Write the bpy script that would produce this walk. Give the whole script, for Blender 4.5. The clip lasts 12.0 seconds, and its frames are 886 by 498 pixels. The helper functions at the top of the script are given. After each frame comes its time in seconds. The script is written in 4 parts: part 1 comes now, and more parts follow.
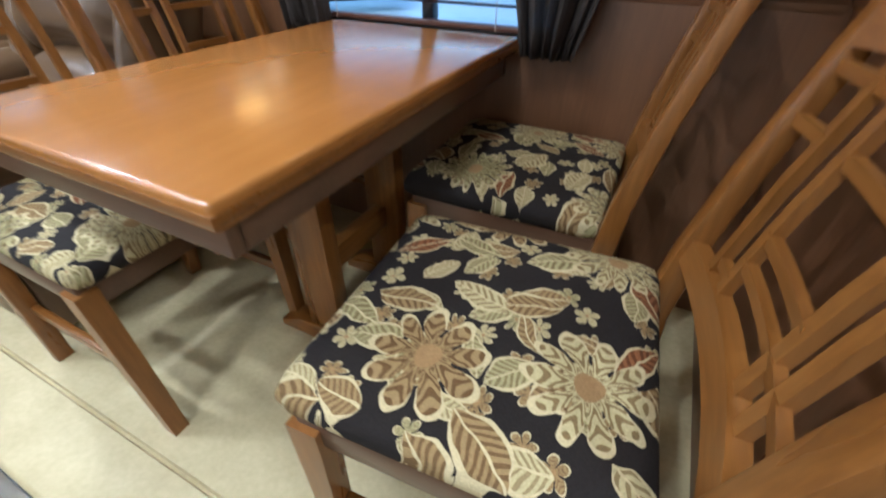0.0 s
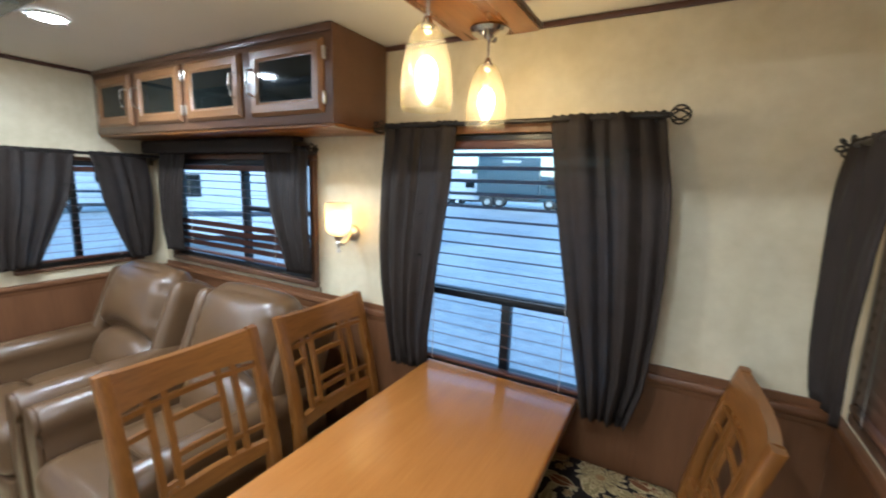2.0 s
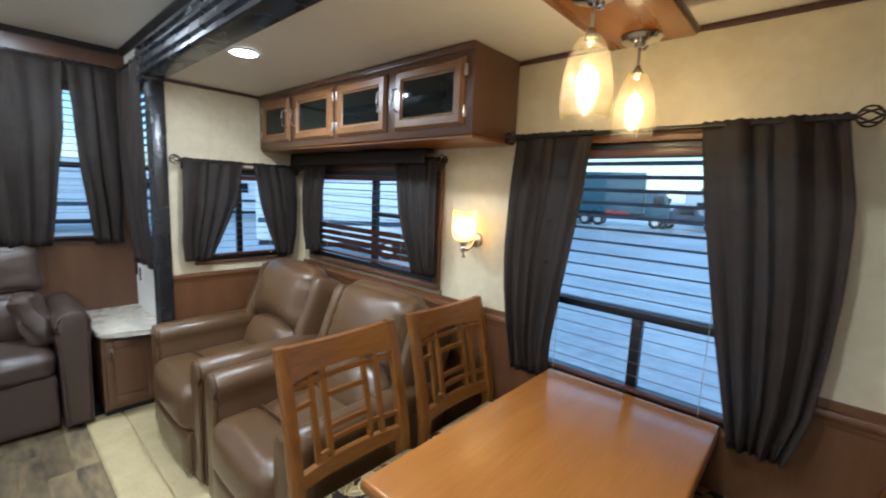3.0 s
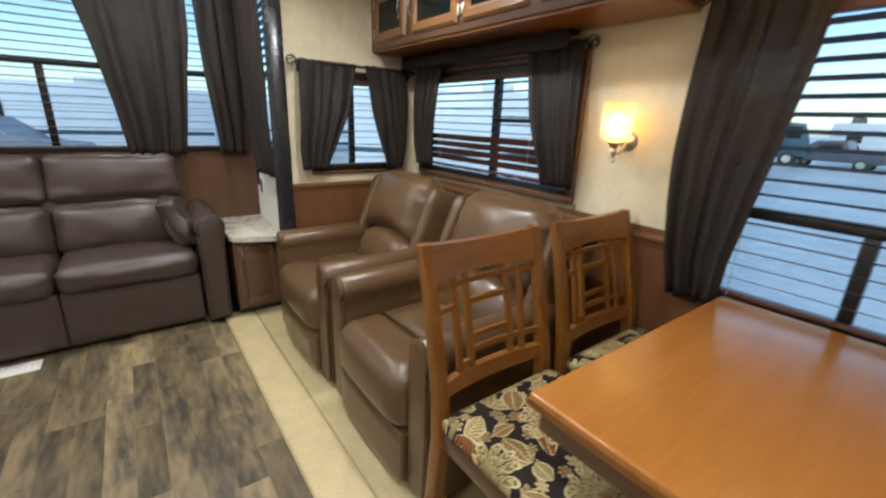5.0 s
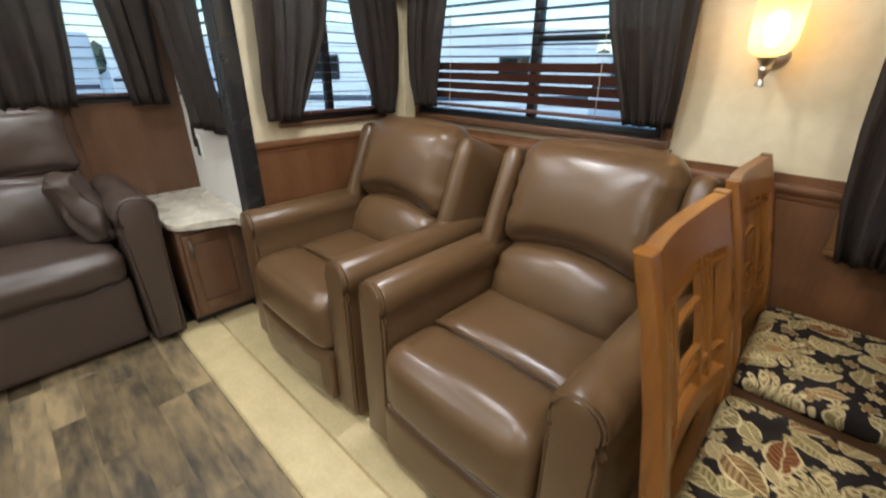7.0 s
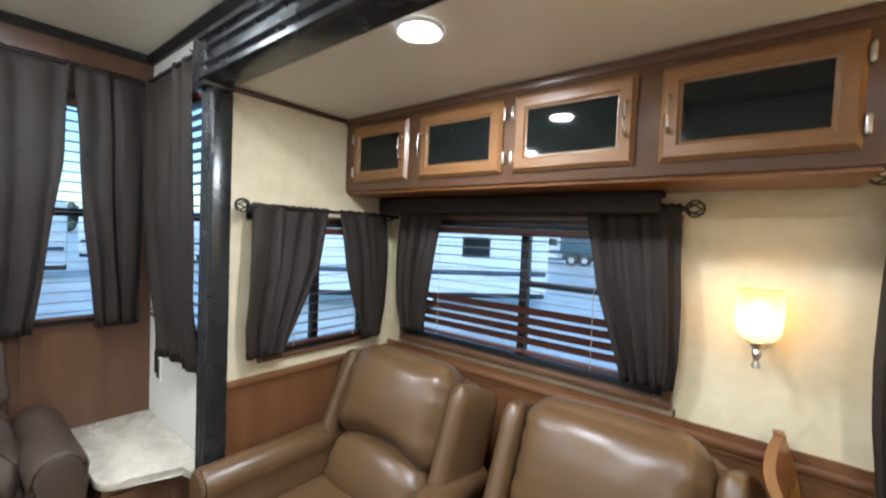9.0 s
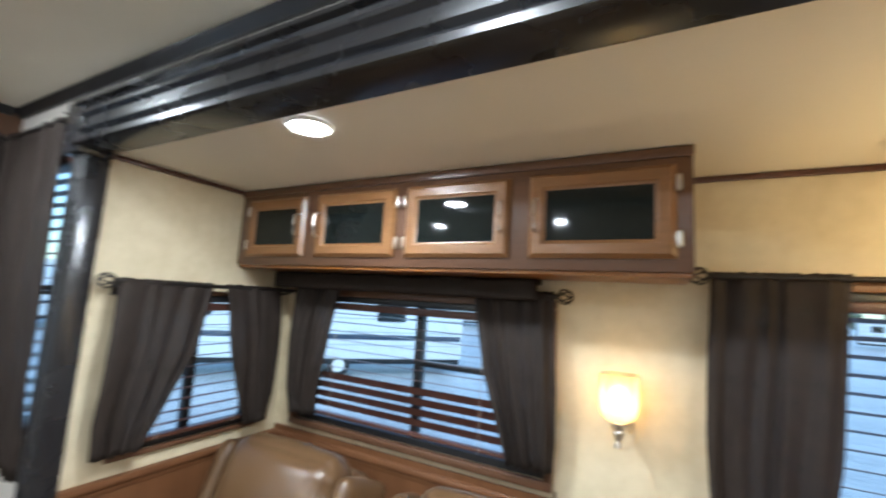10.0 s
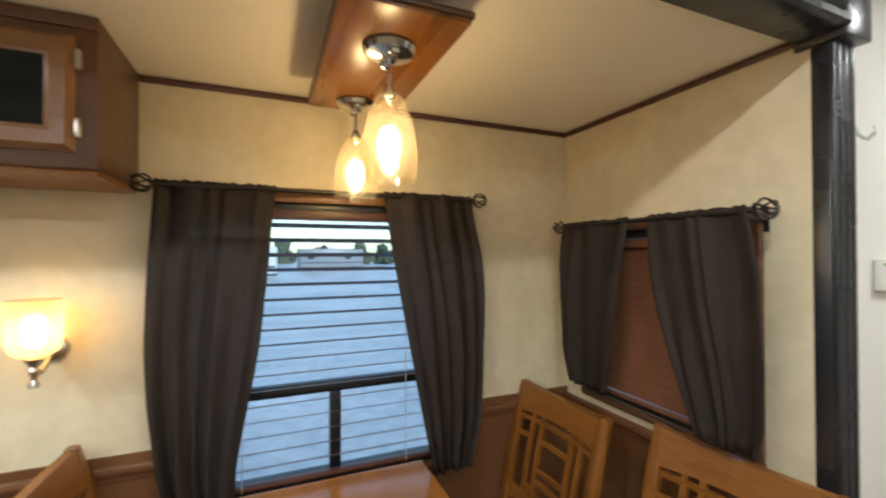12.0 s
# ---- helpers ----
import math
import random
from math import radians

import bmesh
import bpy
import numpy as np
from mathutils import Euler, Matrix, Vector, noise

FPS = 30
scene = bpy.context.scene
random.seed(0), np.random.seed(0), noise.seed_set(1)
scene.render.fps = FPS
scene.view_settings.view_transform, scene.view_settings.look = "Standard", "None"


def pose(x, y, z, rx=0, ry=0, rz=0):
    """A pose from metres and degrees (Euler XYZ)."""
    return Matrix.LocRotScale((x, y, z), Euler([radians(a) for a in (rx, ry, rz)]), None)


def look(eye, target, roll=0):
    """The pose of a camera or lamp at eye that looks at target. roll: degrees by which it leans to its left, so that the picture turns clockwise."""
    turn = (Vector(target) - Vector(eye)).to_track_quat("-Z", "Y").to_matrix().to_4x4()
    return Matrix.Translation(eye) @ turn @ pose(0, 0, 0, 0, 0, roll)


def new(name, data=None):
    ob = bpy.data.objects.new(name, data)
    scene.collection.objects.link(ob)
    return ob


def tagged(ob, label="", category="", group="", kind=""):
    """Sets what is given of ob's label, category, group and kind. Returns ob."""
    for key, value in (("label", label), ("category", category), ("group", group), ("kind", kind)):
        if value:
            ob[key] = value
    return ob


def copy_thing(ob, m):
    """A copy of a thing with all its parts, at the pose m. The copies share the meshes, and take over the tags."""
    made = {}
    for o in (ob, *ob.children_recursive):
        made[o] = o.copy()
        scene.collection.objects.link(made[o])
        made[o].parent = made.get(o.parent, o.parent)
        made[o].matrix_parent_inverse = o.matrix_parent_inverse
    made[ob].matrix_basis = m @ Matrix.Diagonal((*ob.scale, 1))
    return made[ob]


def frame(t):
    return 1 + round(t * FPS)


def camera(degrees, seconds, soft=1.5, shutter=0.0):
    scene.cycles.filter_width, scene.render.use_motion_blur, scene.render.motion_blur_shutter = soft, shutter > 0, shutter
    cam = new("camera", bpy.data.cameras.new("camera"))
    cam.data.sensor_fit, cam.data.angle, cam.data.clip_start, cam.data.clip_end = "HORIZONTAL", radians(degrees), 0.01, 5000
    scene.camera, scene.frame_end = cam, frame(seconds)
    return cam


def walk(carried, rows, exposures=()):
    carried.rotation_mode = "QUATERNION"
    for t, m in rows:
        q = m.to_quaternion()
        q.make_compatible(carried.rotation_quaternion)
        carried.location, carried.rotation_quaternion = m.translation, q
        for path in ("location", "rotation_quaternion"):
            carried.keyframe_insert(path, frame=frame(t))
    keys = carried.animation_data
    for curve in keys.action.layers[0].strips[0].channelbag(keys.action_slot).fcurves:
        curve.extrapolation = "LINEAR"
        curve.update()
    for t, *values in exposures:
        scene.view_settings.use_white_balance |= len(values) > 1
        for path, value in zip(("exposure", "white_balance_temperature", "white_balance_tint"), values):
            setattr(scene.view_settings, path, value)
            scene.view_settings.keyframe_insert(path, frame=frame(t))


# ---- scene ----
cam = camera(93.9, 12.0, soft=2.0, shutter=0.5)
PATH = [
    (0, (0.675, -1.187, 0.945), (-0.032, 0.24, -0.265), 0.5),
    (0.5, (0.643, -1.251, 1.117), (-0.097, 0.224, -0.014), 1.8),
    (1, (0.614, -1.345, 1.3), (-0.227, 0.31, 0.556), 0.9),
    (1.5, (0.574, -1.395, 1.404), (-0.242, 0.372, 0.941), 2.5),
    (2, (0.546, -1.421, 1.459), (-0.415, 0.301, 1.129), 1.8),
    (2.5, (0.491, -1.488, 1.444), (-0.659, 0.12, 1.143), 2.5),
    (3, (0.462, -1.547, 1.43), (-0.858, -0.07, 1.152), 2.5),
    (5, (0.198, -1.574, 1.264), (-1.327, -0.425, 0.67), 2.2),
    (5.5, (-0.011, -1.567, 1.21), (-1.528, -0.503, 0.457), 0.9),
    (6, (-0.194, -1.602, 1.192), (-1.691, -0.543, 0.393), 0.4),
    (6.5, (-0.362, -1.58, 1.151), (-1.654, -0.342, 0.257), 2.2),
    (8.5, (-0.69, -1.515, 1.417), (-1.947, 0.016, 1.141), 2.5),
    (9, (-0.688, -1.528, 1.468), (-1.942, 0.028, 1.393), 2.4),
    (9.5, (-0.693, -1.565, 1.526), (-1.898, 0.028, 1.634), 3.4),
    (10, (-0.594, -1.501, 1.543), (-1.534, 0.248, 1.784), 3.4),
    (10.5, (-0.5, -1.454, 1.549), (-0.904, 0.492, 1.777), 2.2),
    (11, (-0.382, -1.433, 1.511), (-0.298, 0.554, 1.723), 0.4),
    (11.5, (-0.269, -1.424, 1.483), (0.262, 0.501, 1.597), -0.3),
    (12, (-0.182, -1.426, 1.461), (0.592, 0.419, 1.484), -0.1),
]
walk(cam, [(t, look(eye, target, roll)) for t, eye, target, roll in PATH],
     exposures=[(0, 1.4, 5300, 6), (0.5, 1.42, 5300, 6), (1.0, 1.37, 5400, 6), (1.5, 1.35, 5400, 6), (2.5, 1.07, 5450, 6), (5.0, 0.81, 6500, 9), (6.5, 0.9, 6600, 10), (8.5, 1.07, 6050, 8),
                (9.5, 1.27, 5950, 8), (10.5, 1.08, 6100, 8), (11.0, 0.98, 6550, 9), (12.0, 0.92, 6600, 9)])

# ---- world, sun, large lights ----
world = bpy.data.worlds.new("world")
scene.world = world
world.use_nodes = True
wn = world.node_tree
sky = wn.nodes.new("ShaderNodeTexSky")
sky.sky_type, sky.sun_disc = "NISHITA", False
sky.sun_elevation, sky.sun_rotation = radians(40), radians(151)
sky.air_density, sky.dust_density, sky.ozone_density = 1.1, 0.8, 1.5
wn.links.new(sky.outputs["Color"], wn.nodes["Background"].inputs["Color"])
wn.nodes["Background"].inputs["Strength"].default_value = 0.15
sun = new("sun", bpy.data.lights.new("sun", "SUN"))
sun.data.energy, sun.data.angle, sun.data.color = 1.1, radians(14), (1.0, 0.98, 0.95)
sun.matrix_world = look((0, 0, 20), (-6.4, 11.5, 20 - 11.1))

WARM = (1.0, 0.77, 0.47)
COOL = (0.93, 0.98, 1.0)

# ---- mesh helpers ----


def link_mesh(name, bm, material, smooth=True):
    bmesh.ops.recalc_face_normals(bm, faces=bm.faces)
    me = bpy.data.meshes.new(name)
    bm.to_mesh(me)
    bm.free()
    if material:
        me.materials.append(material)
    if smooth:
        me.polygons.foreach_set("use_smooth", [True] * len(me.polygons))
        me.set_sharp_from_angle(angle=radians(38))
    return new(name, me)


def part(name, bm, material, parent, label=""):
    ob = link_mesh(name, bm, material)
    ob.parent = parent
    if label:
        ob["label"] = label
    return ob


def shared(name, me, parent, m):
    ob = new(name, me)
    ob.parent = parent
    ob.matrix_basis = m
    return ob


def thing(name, label, category, at=(0, 0, 0), rz=0, group="", kind=""):
    ob = new(name)
    ob.empty_display_size = 0.05
    ob.matrix_basis = pose(*at, 0, 0, rz)
    return tagged(ob, label, category, group, kind)


def structure(name, bm, material, label="", category=""):
    ob = link_mesh(name, bm, material)
    return tagged(ob, label, category, "", "structure")


def joined(bm, tmp, m=None):
    if m is not None:
        bmesh.ops.transform(tmp, matrix=m, verts=tmp.verts)
    me = bpy.data.meshes.new("tmp")
    tmp.to_mesh(me)
    tmp.free()
    bm.from_mesh(me)
    bpy.data.meshes.remove(me)
    return bm


def box(lo, hi, bev=0.0, seg=2, bm=None, m=None):
    """A box with rounded edges, added to bm."""
    bm = bmesh.new() if bm is None else bm
    t = bmesh.new()
    bmesh.ops.create_cube(t, size=1)
    for v in t.verts:
        for i in range(3):
            v.co[i] = lo[i] + (v.co[i] + 0.5) * (hi[i] - lo[i])
    if bev > 0:
        bmesh.ops.bevel(t, geom=t.edges[:], offset=bev, segments=seg, profile=0.5, affect="EDGES")
    return joined(bm, t, m)


def prism(pts, axis, a, b, bev=0.0, bm=None, m=None):
    """A polygon in the plane across an axis, drawn out from a to b."""
    bm = bmesh.new() if bm is None else bm
    t = bmesh.new()
    ends = []
    for c in (a, b):
        ends.append([t.verts.new({"x": (c, p, q), "y": (p, c, q), "z": (p, q, c)}[axis]) for p, q in pts])
    n = len(pts)
    caps = [t.faces.new(ends[0][::-1]), t.faces.new(ends[1])]
    for i in range(n):
        t.faces.new((ends[0][i], ends[0][(i + 1) % n], ends[1][(i + 1) % n], ends[1][i]))
    if bev > 0:
        edges = {e for f in caps for e in f.edges}
        bmesh.ops.bevel(t, geom=list(edges), offset=bev, segments=2, profile=0.5, affect="EDGES")
    return joined(bm, t, m)


def lathe(profile, n=24, bm=None, m=None):
    """(r, z) points turned about z."""
    bm = bmesh.new() if bm is None else bm
    t = bmesh.new()
    rings = []
    for r, z in profile:
        rings.append([t.verts.new((r * math.cos(2 * math.pi * k / n), r * math.sin(2 * math.pi * k / n), z)) for k in range(n)])
    for p, q in zip(rings, rings[1:]):
        for k in range(n):
            t.faces.new((p[k], p[(k + 1) % n], q[(k + 1) % n], q[k]))
    bmesh.ops.remove_doubles(t, verts=t.verts, dist=1e-5)
    return joined(bm, t, m)


def tube(pts, r, n=8, bm=None, m=None, closed=False):
    """A round bar along points."""
    bm = bmesh.new() if bm is None else bm
    t = bmesh.new()
    pts = [Vector(p) for p in pts]
    rings = []
    for i, p in enumerate(pts):
        d = (pts[min(i + 1, len(pts) - 1)] - pts[max(i - 1, 0)]).normalized()
        s = d.orthogonal().normalized() if abs(d.z) > 0.98 else d.cross(Vector((0, 0, 1))).normalized()
        u = d.cross(s)
        rr = r[i] if isinstance(r, (list, tuple)) else r
        rings.append([t.verts.new(p + rr * (math.cos(2 * math.pi * k / n) * s + math.sin(2 * math.pi * k / n) * u)) for k in range(n)])
    for p, q in zip(rings, rings[1:]):
        for k in range(n):
            t.faces.new((p[k], p[(k + 1) % n], q[(k + 1) % n], q[k]))
    t.faces.new(rings[0][::-1])
    t.faces.new(rings[-1])
    return joined(bm, t, m)


def pillow(lo, hi, r=0.04, puff=(0, 0, 0), n=10, bm=None, m=None, sag=0.0):
    """An upholstered block: rounded edges, and faces that bulge by puff (x, y, z)."""
    bm = bmesh.new() if bm is None else bm
    t = bmesh.new()
    bmesh.ops.create_cube(t, size=2)
    bmesh.ops.subdivide_edges(t, edges=t.edges[:], cuts=n, use_grid_fill=True)
    c = [(a + b) / 2 for a, b in zip(lo, hi)]
    h = [(b - a) / 2 for a, b in zip(lo, hi)]
    r = min(r, *[x * 0.98 for x in h])
    for v in t.verts:
        u = [max(-1, min(1, x)) for x in v.co]
        u = [math.copysign(abs(x) ** 0.8, x) for x in u]
        p = Vector([x * k for x, k in zip(u, h)])
        inner = Vector([max(-k + r, min(k - r, x)) for x, k in zip(p, h)])
        d = p - inner
        if d.length > 1e-6:
            p = inner + d.normalized() * r
        for i in range(3):
            j, k = (i + 1) % 3, (i + 2) % 3
            p[i] += math.copysign(puff[i], u[i]) * abs(u[i]) ** 2 * (1 - u[j] ** 2) * (1 - u[k] ** 2)
        p.z -= sag * (1 - u[0] ** 2)
        v.co = p + Vector(c)
    return joined(bm, t, m)


def cells(u0, u1, w0, w1, holes):
    """The rectangles that are left of a wall between its openings."""
    us = sorted({u0, u1, *[h[0] for h in holes], *[h[1] for h in holes]})
    ws = sorted({w0, w1, *[h[2] for h in holes], *[h[3] for h in holes]})
    out = []
    for a, b in zip(us, us[1:]):
        run = None
        for c, d in zip(ws, ws[1:]):
            mid = ((a + b) / 2, (c + d) / 2)
            solid = not any(h[0] < mid[0] < h[1] and h[2] < mid[1] < h[3] for h in holes)
            if solid and run:
                run[1] = d
            elif solid:
                run = [c, d]
                out.append((a, b, run))
            else:
                run = None
    return [(a, b, r[0], r[1]) for a, b, r in out]


def wall_along_x(x0, x1, y0, y1, z0, z1, holes=()):
    bm = bmesh.new()
    for a, b, c, d in cells(x0, x1, z0, z1, holes):
        box((a, y0, c), (b, y1, d), bm=bm)
    return bm


def wall_along_y(y0, y1, x0, x1, z0, z1, holes=()):
    bm = bmesh.new()
    for a, b, c, d in cells(y0, y1, z0, z1, holes):
        box((x0, a, c), (x1, b, d), bm=bm)
    return bm


# ---- materials ----


def material(name, base, second, rough=0.5, metal=0.0, big=3.0, small=60.0, bump=0.1, stretch=(1, 1, 1), rough_var=0.1, coat=0.0, vary=0.0, spec=0.5, sheen=0.0, contrast=1.0):
    """Two colours mixed by coarse and fine noise in object space, with relief and uneven gloss."""
    ma = bpy.data.materials.new(name)
    ma.use_nodes = True
    nt = ma.node_tree
    n, l = nt.nodes, nt.links
    b = n["Principled BSDF"]
    tc = n.new("ShaderNodeTexCoord")
    mp = n.new("ShaderNodeMapping")
    mp.inputs["Scale"].default_value = stretch
    l.new(tc.outputs["Object"], mp.inputs["Vector"])
    if vary:
        rn = n.new("ShaderNodeObjectInfo")
        sh = n.new("ShaderNodeVectorMath")
        sh.operation = "MULTIPLY_ADD"
        l.new(rn.outputs["Random"], sh.inputs[0])
        sh.inputs[1].default_value = (31.0, 57.0, 13.0)
        l.new(tc.outputs["Object"], sh.inputs[2])
        l.new(sh.outputs[0], mp.inputs["Vector"])
    n1 = n.new("ShaderNodeTexNoise")
    n1.inputs["Scale"].default_value, n1.inputs["Detail"].default_value = big, 4
    n2 = n.new("ShaderNodeTexNoise")
    n2.inputs["Scale"].default_value, n2.inputs["Detail"].default_value = small, 5
    for x in (n1, n2):
        l.new(mp.outputs["Vector"], x.inputs["Vector"])
    mixf = n.new("ShaderNodeMath")
    mixf.operation = "MULTIPLY_ADD"
    l.new(n2.outputs["Fac"], mixf.inputs[0])
    mixf.inputs[1].default_value = 0.45
    half = n.new("ShaderNodeMath")
    half.operation = "MULTIPLY"
    half.inputs[1].default_value = 0.6
    l.new(n1.outputs["Fac"], half.inputs[0])
    l.new(half.outputs[0], mixf.inputs[2])
    ramp = n.new("ShaderNodeMapRange")
    ramp.inputs["From Min"].default_value, ramp.inputs["From Max"].default_value = 0.52 - 0.2 / contrast, 0.52 + 0.2 / contrast
    l.new(mixf.outputs[0], ramp.inputs["Value"])
    mix = n.new("ShaderNodeMix")
    mix.data_type = "RGBA"
    mix.inputs["A"].default_value, mix.inputs["B"].default_value = (*base, 1), (*second, 1)
    l.new(ramp.outputs["Result"], mix.inputs["Factor"])
    out = mix.outputs["Result"]
    if vary:
        oi = n.new("ShaderNodeObjectInfo")
        hs = n.new("ShaderNodeHueSaturation")
        mr = n.new("ShaderNodeMapRange")
        mr.inputs["To Min"].default_value, mr.inputs["To Max"].default_value = 1 - vary, 1 + vary
        l.new(oi.outputs["Random"], mr.inputs["Value"])
        l.new(mr.outputs["Result"], hs.inputs["Value"])
        l.new(out, hs.inputs["Color"])
        out = hs.outputs["Color"]
    l.new(out, b.inputs["Base Color"])
    rv = n.new("ShaderNodeMapRange")
    rv.inputs["To Min"].default_value, rv.inputs["To Max"].default_value = max(0.02, rough - rough_var), min(1, rough + rough_var)
    l.new(n1.outputs["Fac"], rv.inputs["Value"])
    l.new(rv.outputs["Result"], b.inputs["Roughness"])
    b.inputs["Metallic"].default_value = metal
    b.inputs["Specular IOR Level"].default_value = spec
    b.inputs["Coat Weight"].default_value = coat
    b.inputs["Sheen Weight"].default_value = sheen
    if bump:
        bp = n.new("ShaderNodeBump")
        bp.inputs["Strength"].default_value, bp.inputs["Distance"].default_value = bump, 0.004
        l.new(mixf.outputs[0], bp.inputs["Height"])
        l.new(bp.outputs["Normal"], b.inputs["Normal"])
    return ma


def glowing(name, colour, strength):
    ma = bpy.data.materials.new(name)
    ma.use_nodes = True
    b = ma.node_tree.nodes["Principled BSDF"]
    b.inputs["Base Color"].default_value = (*colour, 1)
    b.inputs["Emission Color"].default_value = (*colour, 1)
    b.inputs["Emission Strength"].default_value = strength
    return ma


GRAIN = {"x": (0.08, 1, 1), "y": (1, 0.08, 1), "z": (1, 1, 0.08)}


def wood(name, a, b, axis, rough=0.35, **kw):
    s = GRAIN[axis]
    return material(name, a, b, rough, big=14, small=120, bump=kw.pop("bump", 0.06), stretch=s, **kw)


M = {}
M["wall"] = material("cream_wallboard", (0.67, 0.575, 0.40), (0.57, 0.475, 0.31), 0.7, big=6.5, small=22, bump=0.03, contrast=1.3)
M["ceiling"] = material("ceiling_board", (0.84, 0.79, 0.69), (0.79, 0.74, 0.64), 0.75, big=2, small=160, bump=0.05)
M["white_wall"] = material("white_wallboard", (0.74, 0.71, 0.66), (0.68, 0.65, 0.6), 0.55, big=2, small=90, bump=0.03)
for ax in "xyz":
    M["panel_" + ax] = wood("brown_panelling_" + ax, (0.115, 0.047, 0.020), (0.172, 0.074, 0.031), ax, 0.32)
    M["oak_" + ax] = wood("honey_wood_" + ax, (0.150, 0.052, 0.009), (0.238, 0.090, 0.017), ax, 0.3, contrast=1.5)
    M["cab_" + ax] = wood("cabinet_wood_" + ax, (0.085, 0.040, 0.0205), (0.126, 0.059, 0.030), ax, 0.33)
    M["door_" + ax] = wood("cabinet_door_wood_" + ax, (0.175, 0.080, 0.029), (0.25, 0.118, 0.045), ax, 0.32)
M["table"] = wood("table_laminate", (0.305, 0.113, 0.022), (0.37, 0.143, 0.031), "y", 0.235, rough_var=0.04, bump=0.004)
M["leather"] = material("brown_leather", (0.098, 0.053, 0.0235), (0.111, 0.060, 0.0275), 0.31, big=3, small=260, bump=0.16, rough_var=0.05)
M["leather_dark"] = material("dark_brown_leather", (0.052, 0.034, 0.026), (0.066, 0.044, 0.034), 0.38, big=4, small=220, bump=0.2, rough_var=0.06)
M["fabric"] = material("curtain_cloth", (0.024, 0.0175, 0.0145), (0.037, 0.0275, 0.0225), 0.62, big=20, small=500, bump=0.15, sheen=0.0, spec=0.15)
# open weave: a little daylight comes straight through the cloth
ft = M["fabric"].node_tree
open_weave, weave_mix = ft.nodes.new("ShaderNodeBsdfTransparent"), ft.nodes.new("ShaderNodeMixShader")
weave_mix.inputs[0].default_value = 0.085
ft.links.new(ft.nodes["Principled BSDF"].outputs[0], weave_mix.inputs[1])
ft.links.new(open_weave.outputs[0], weave_mix.inputs[2])
ft.links.new(weave_mix.outputs[0], ft.nodes["Material Output"].inputs["Surface"])
M["black_trim"] = material("black_gloss_trim", (0.012, 0.012, 0.014), (0.018, 0.018, 0.02), 0.27, big=6, small=80, bump=0.0, spec=0.6)
M["iron"] = material("dark_iron", (0.02, 0.017, 0.015), (0.035, 0.03, 0.027), 0.4, metal=0.6, big=20, small=150, bump=0.1)
M["slat"] = material("blind_slat", (0.062, 0.023, 0.015), (0.088, 0.034, 0.022), 0.4, big=10, small=120, bump=0.04)
M["slat_brown"] = material("brown_blind_slat", (0.15, 0.058, 0.027), (0.19, 0.075, 0.036), 0.45, big=10, small=120, bump=0.04)
M["cord"] = material("pale_cord", (0.42, 0.36, 0.30), (0.34, 0.29, 0.24), 0.7, big=30, small=300, bump=0.0)
M["frame"] = material("window_frame_black", (0.012, 0.012, 0.013), (0.02, 0.02, 0.022), 0.4, big=10, small=120, bump=0.03)
M["chrome"] = material("chrome", (0.75, 0.74, 0.72), (0.68, 0.67, 0.65), 0.14, metal=1.0, bump=0.0, rough_var=0.04)
M["nickel"] = material("satin_nickel", (0.62, 0.58, 0.52), (0.55, 0.51, 0.46), 0.28, metal=1.0, bump=0.0, rough_var=0.05)
M["lino"] = material("beige_floor", (0.55, 0.435, 0.24), (0.43, 0.335, 0.175), 0.55, big=10, small=70, bump=0.06, contrast=1.1)
M["counter"] = material("stone_countertop", (0.62, 0.57, 0.48), (0.40, 0.35, 0.28), 0.28, big=9, small=40, bump=0.0, contrast=1.2)
M["plastic_white"] = material("white_plastic", (0.72, 0.70, 0.66), (0.68, 0.66, 0.62), 0.4, bump=0.0)
M["rubber"] = material("black_rubber", (0.015, 0.015, 0.015), (0.03, 0.03, 0.03), 0.8)
M["plank"] = material("grey_brown_plank", (0.052, 0.043, 0.033), (0.265, 0.190, 0.102), 0.4, big=7, small=34, bump=0.03, stretch=(0.28, 1, 1), vary=0.36, contrast=1.4)
M["dark_glass"] = material("smoked_glass", (0.008, 0.010, 0.009), (0.010, 0.012, 0.011), 0.05, bump=0.0, rough_var=0.02, spec=0.28)
M["gravel"] = material("wet_gravel", (0.28, 0.30, 0.31), (0.60, 0.62, 0.62), 0.4, big=0.3, small=5, bump=0.3)
M["rv_white"] = material("white_trailer_skin", (0.66, 0.67, 0.68), (0.58, 0.59, 0.6), 0.35, big=1.5, small=30, bump=0.02)
M["rv_grey"] = material("grey_trailer_skin", (0.24, 0.25, 0.27), (0.2, 0.21, 0.23), 0.35, big=1.5, small=30, bump=0.02)
M["truck_blue"] = material("dark_blue_paint", (0.02, 0.035, 0.06), (0.025, 0.04, 0.07), 0.2, bump=0.0, coat=0.5)
M["teal"] = material("teal_lorry_paint", (0.02, 0.06, 0.08), (0.03, 0.075, 0.095), 0.3, bump=0.0)
M["red_lens"] = material("red_lens", (0.3, 0.015, 0.01), (0.22, 0.01, 0.01), 0.2, bump=0.0)
M["green"] = material("green_plastic", (0.16, 0.26, 0.04), (0.13, 0.22, 0.03), 0.4, bump=0.0)
M["leaf"] = material("far_foliage", (0.05, 0.07, 0.04), (0.09, 0.11, 0.06), 0.8, big=2, small=20)

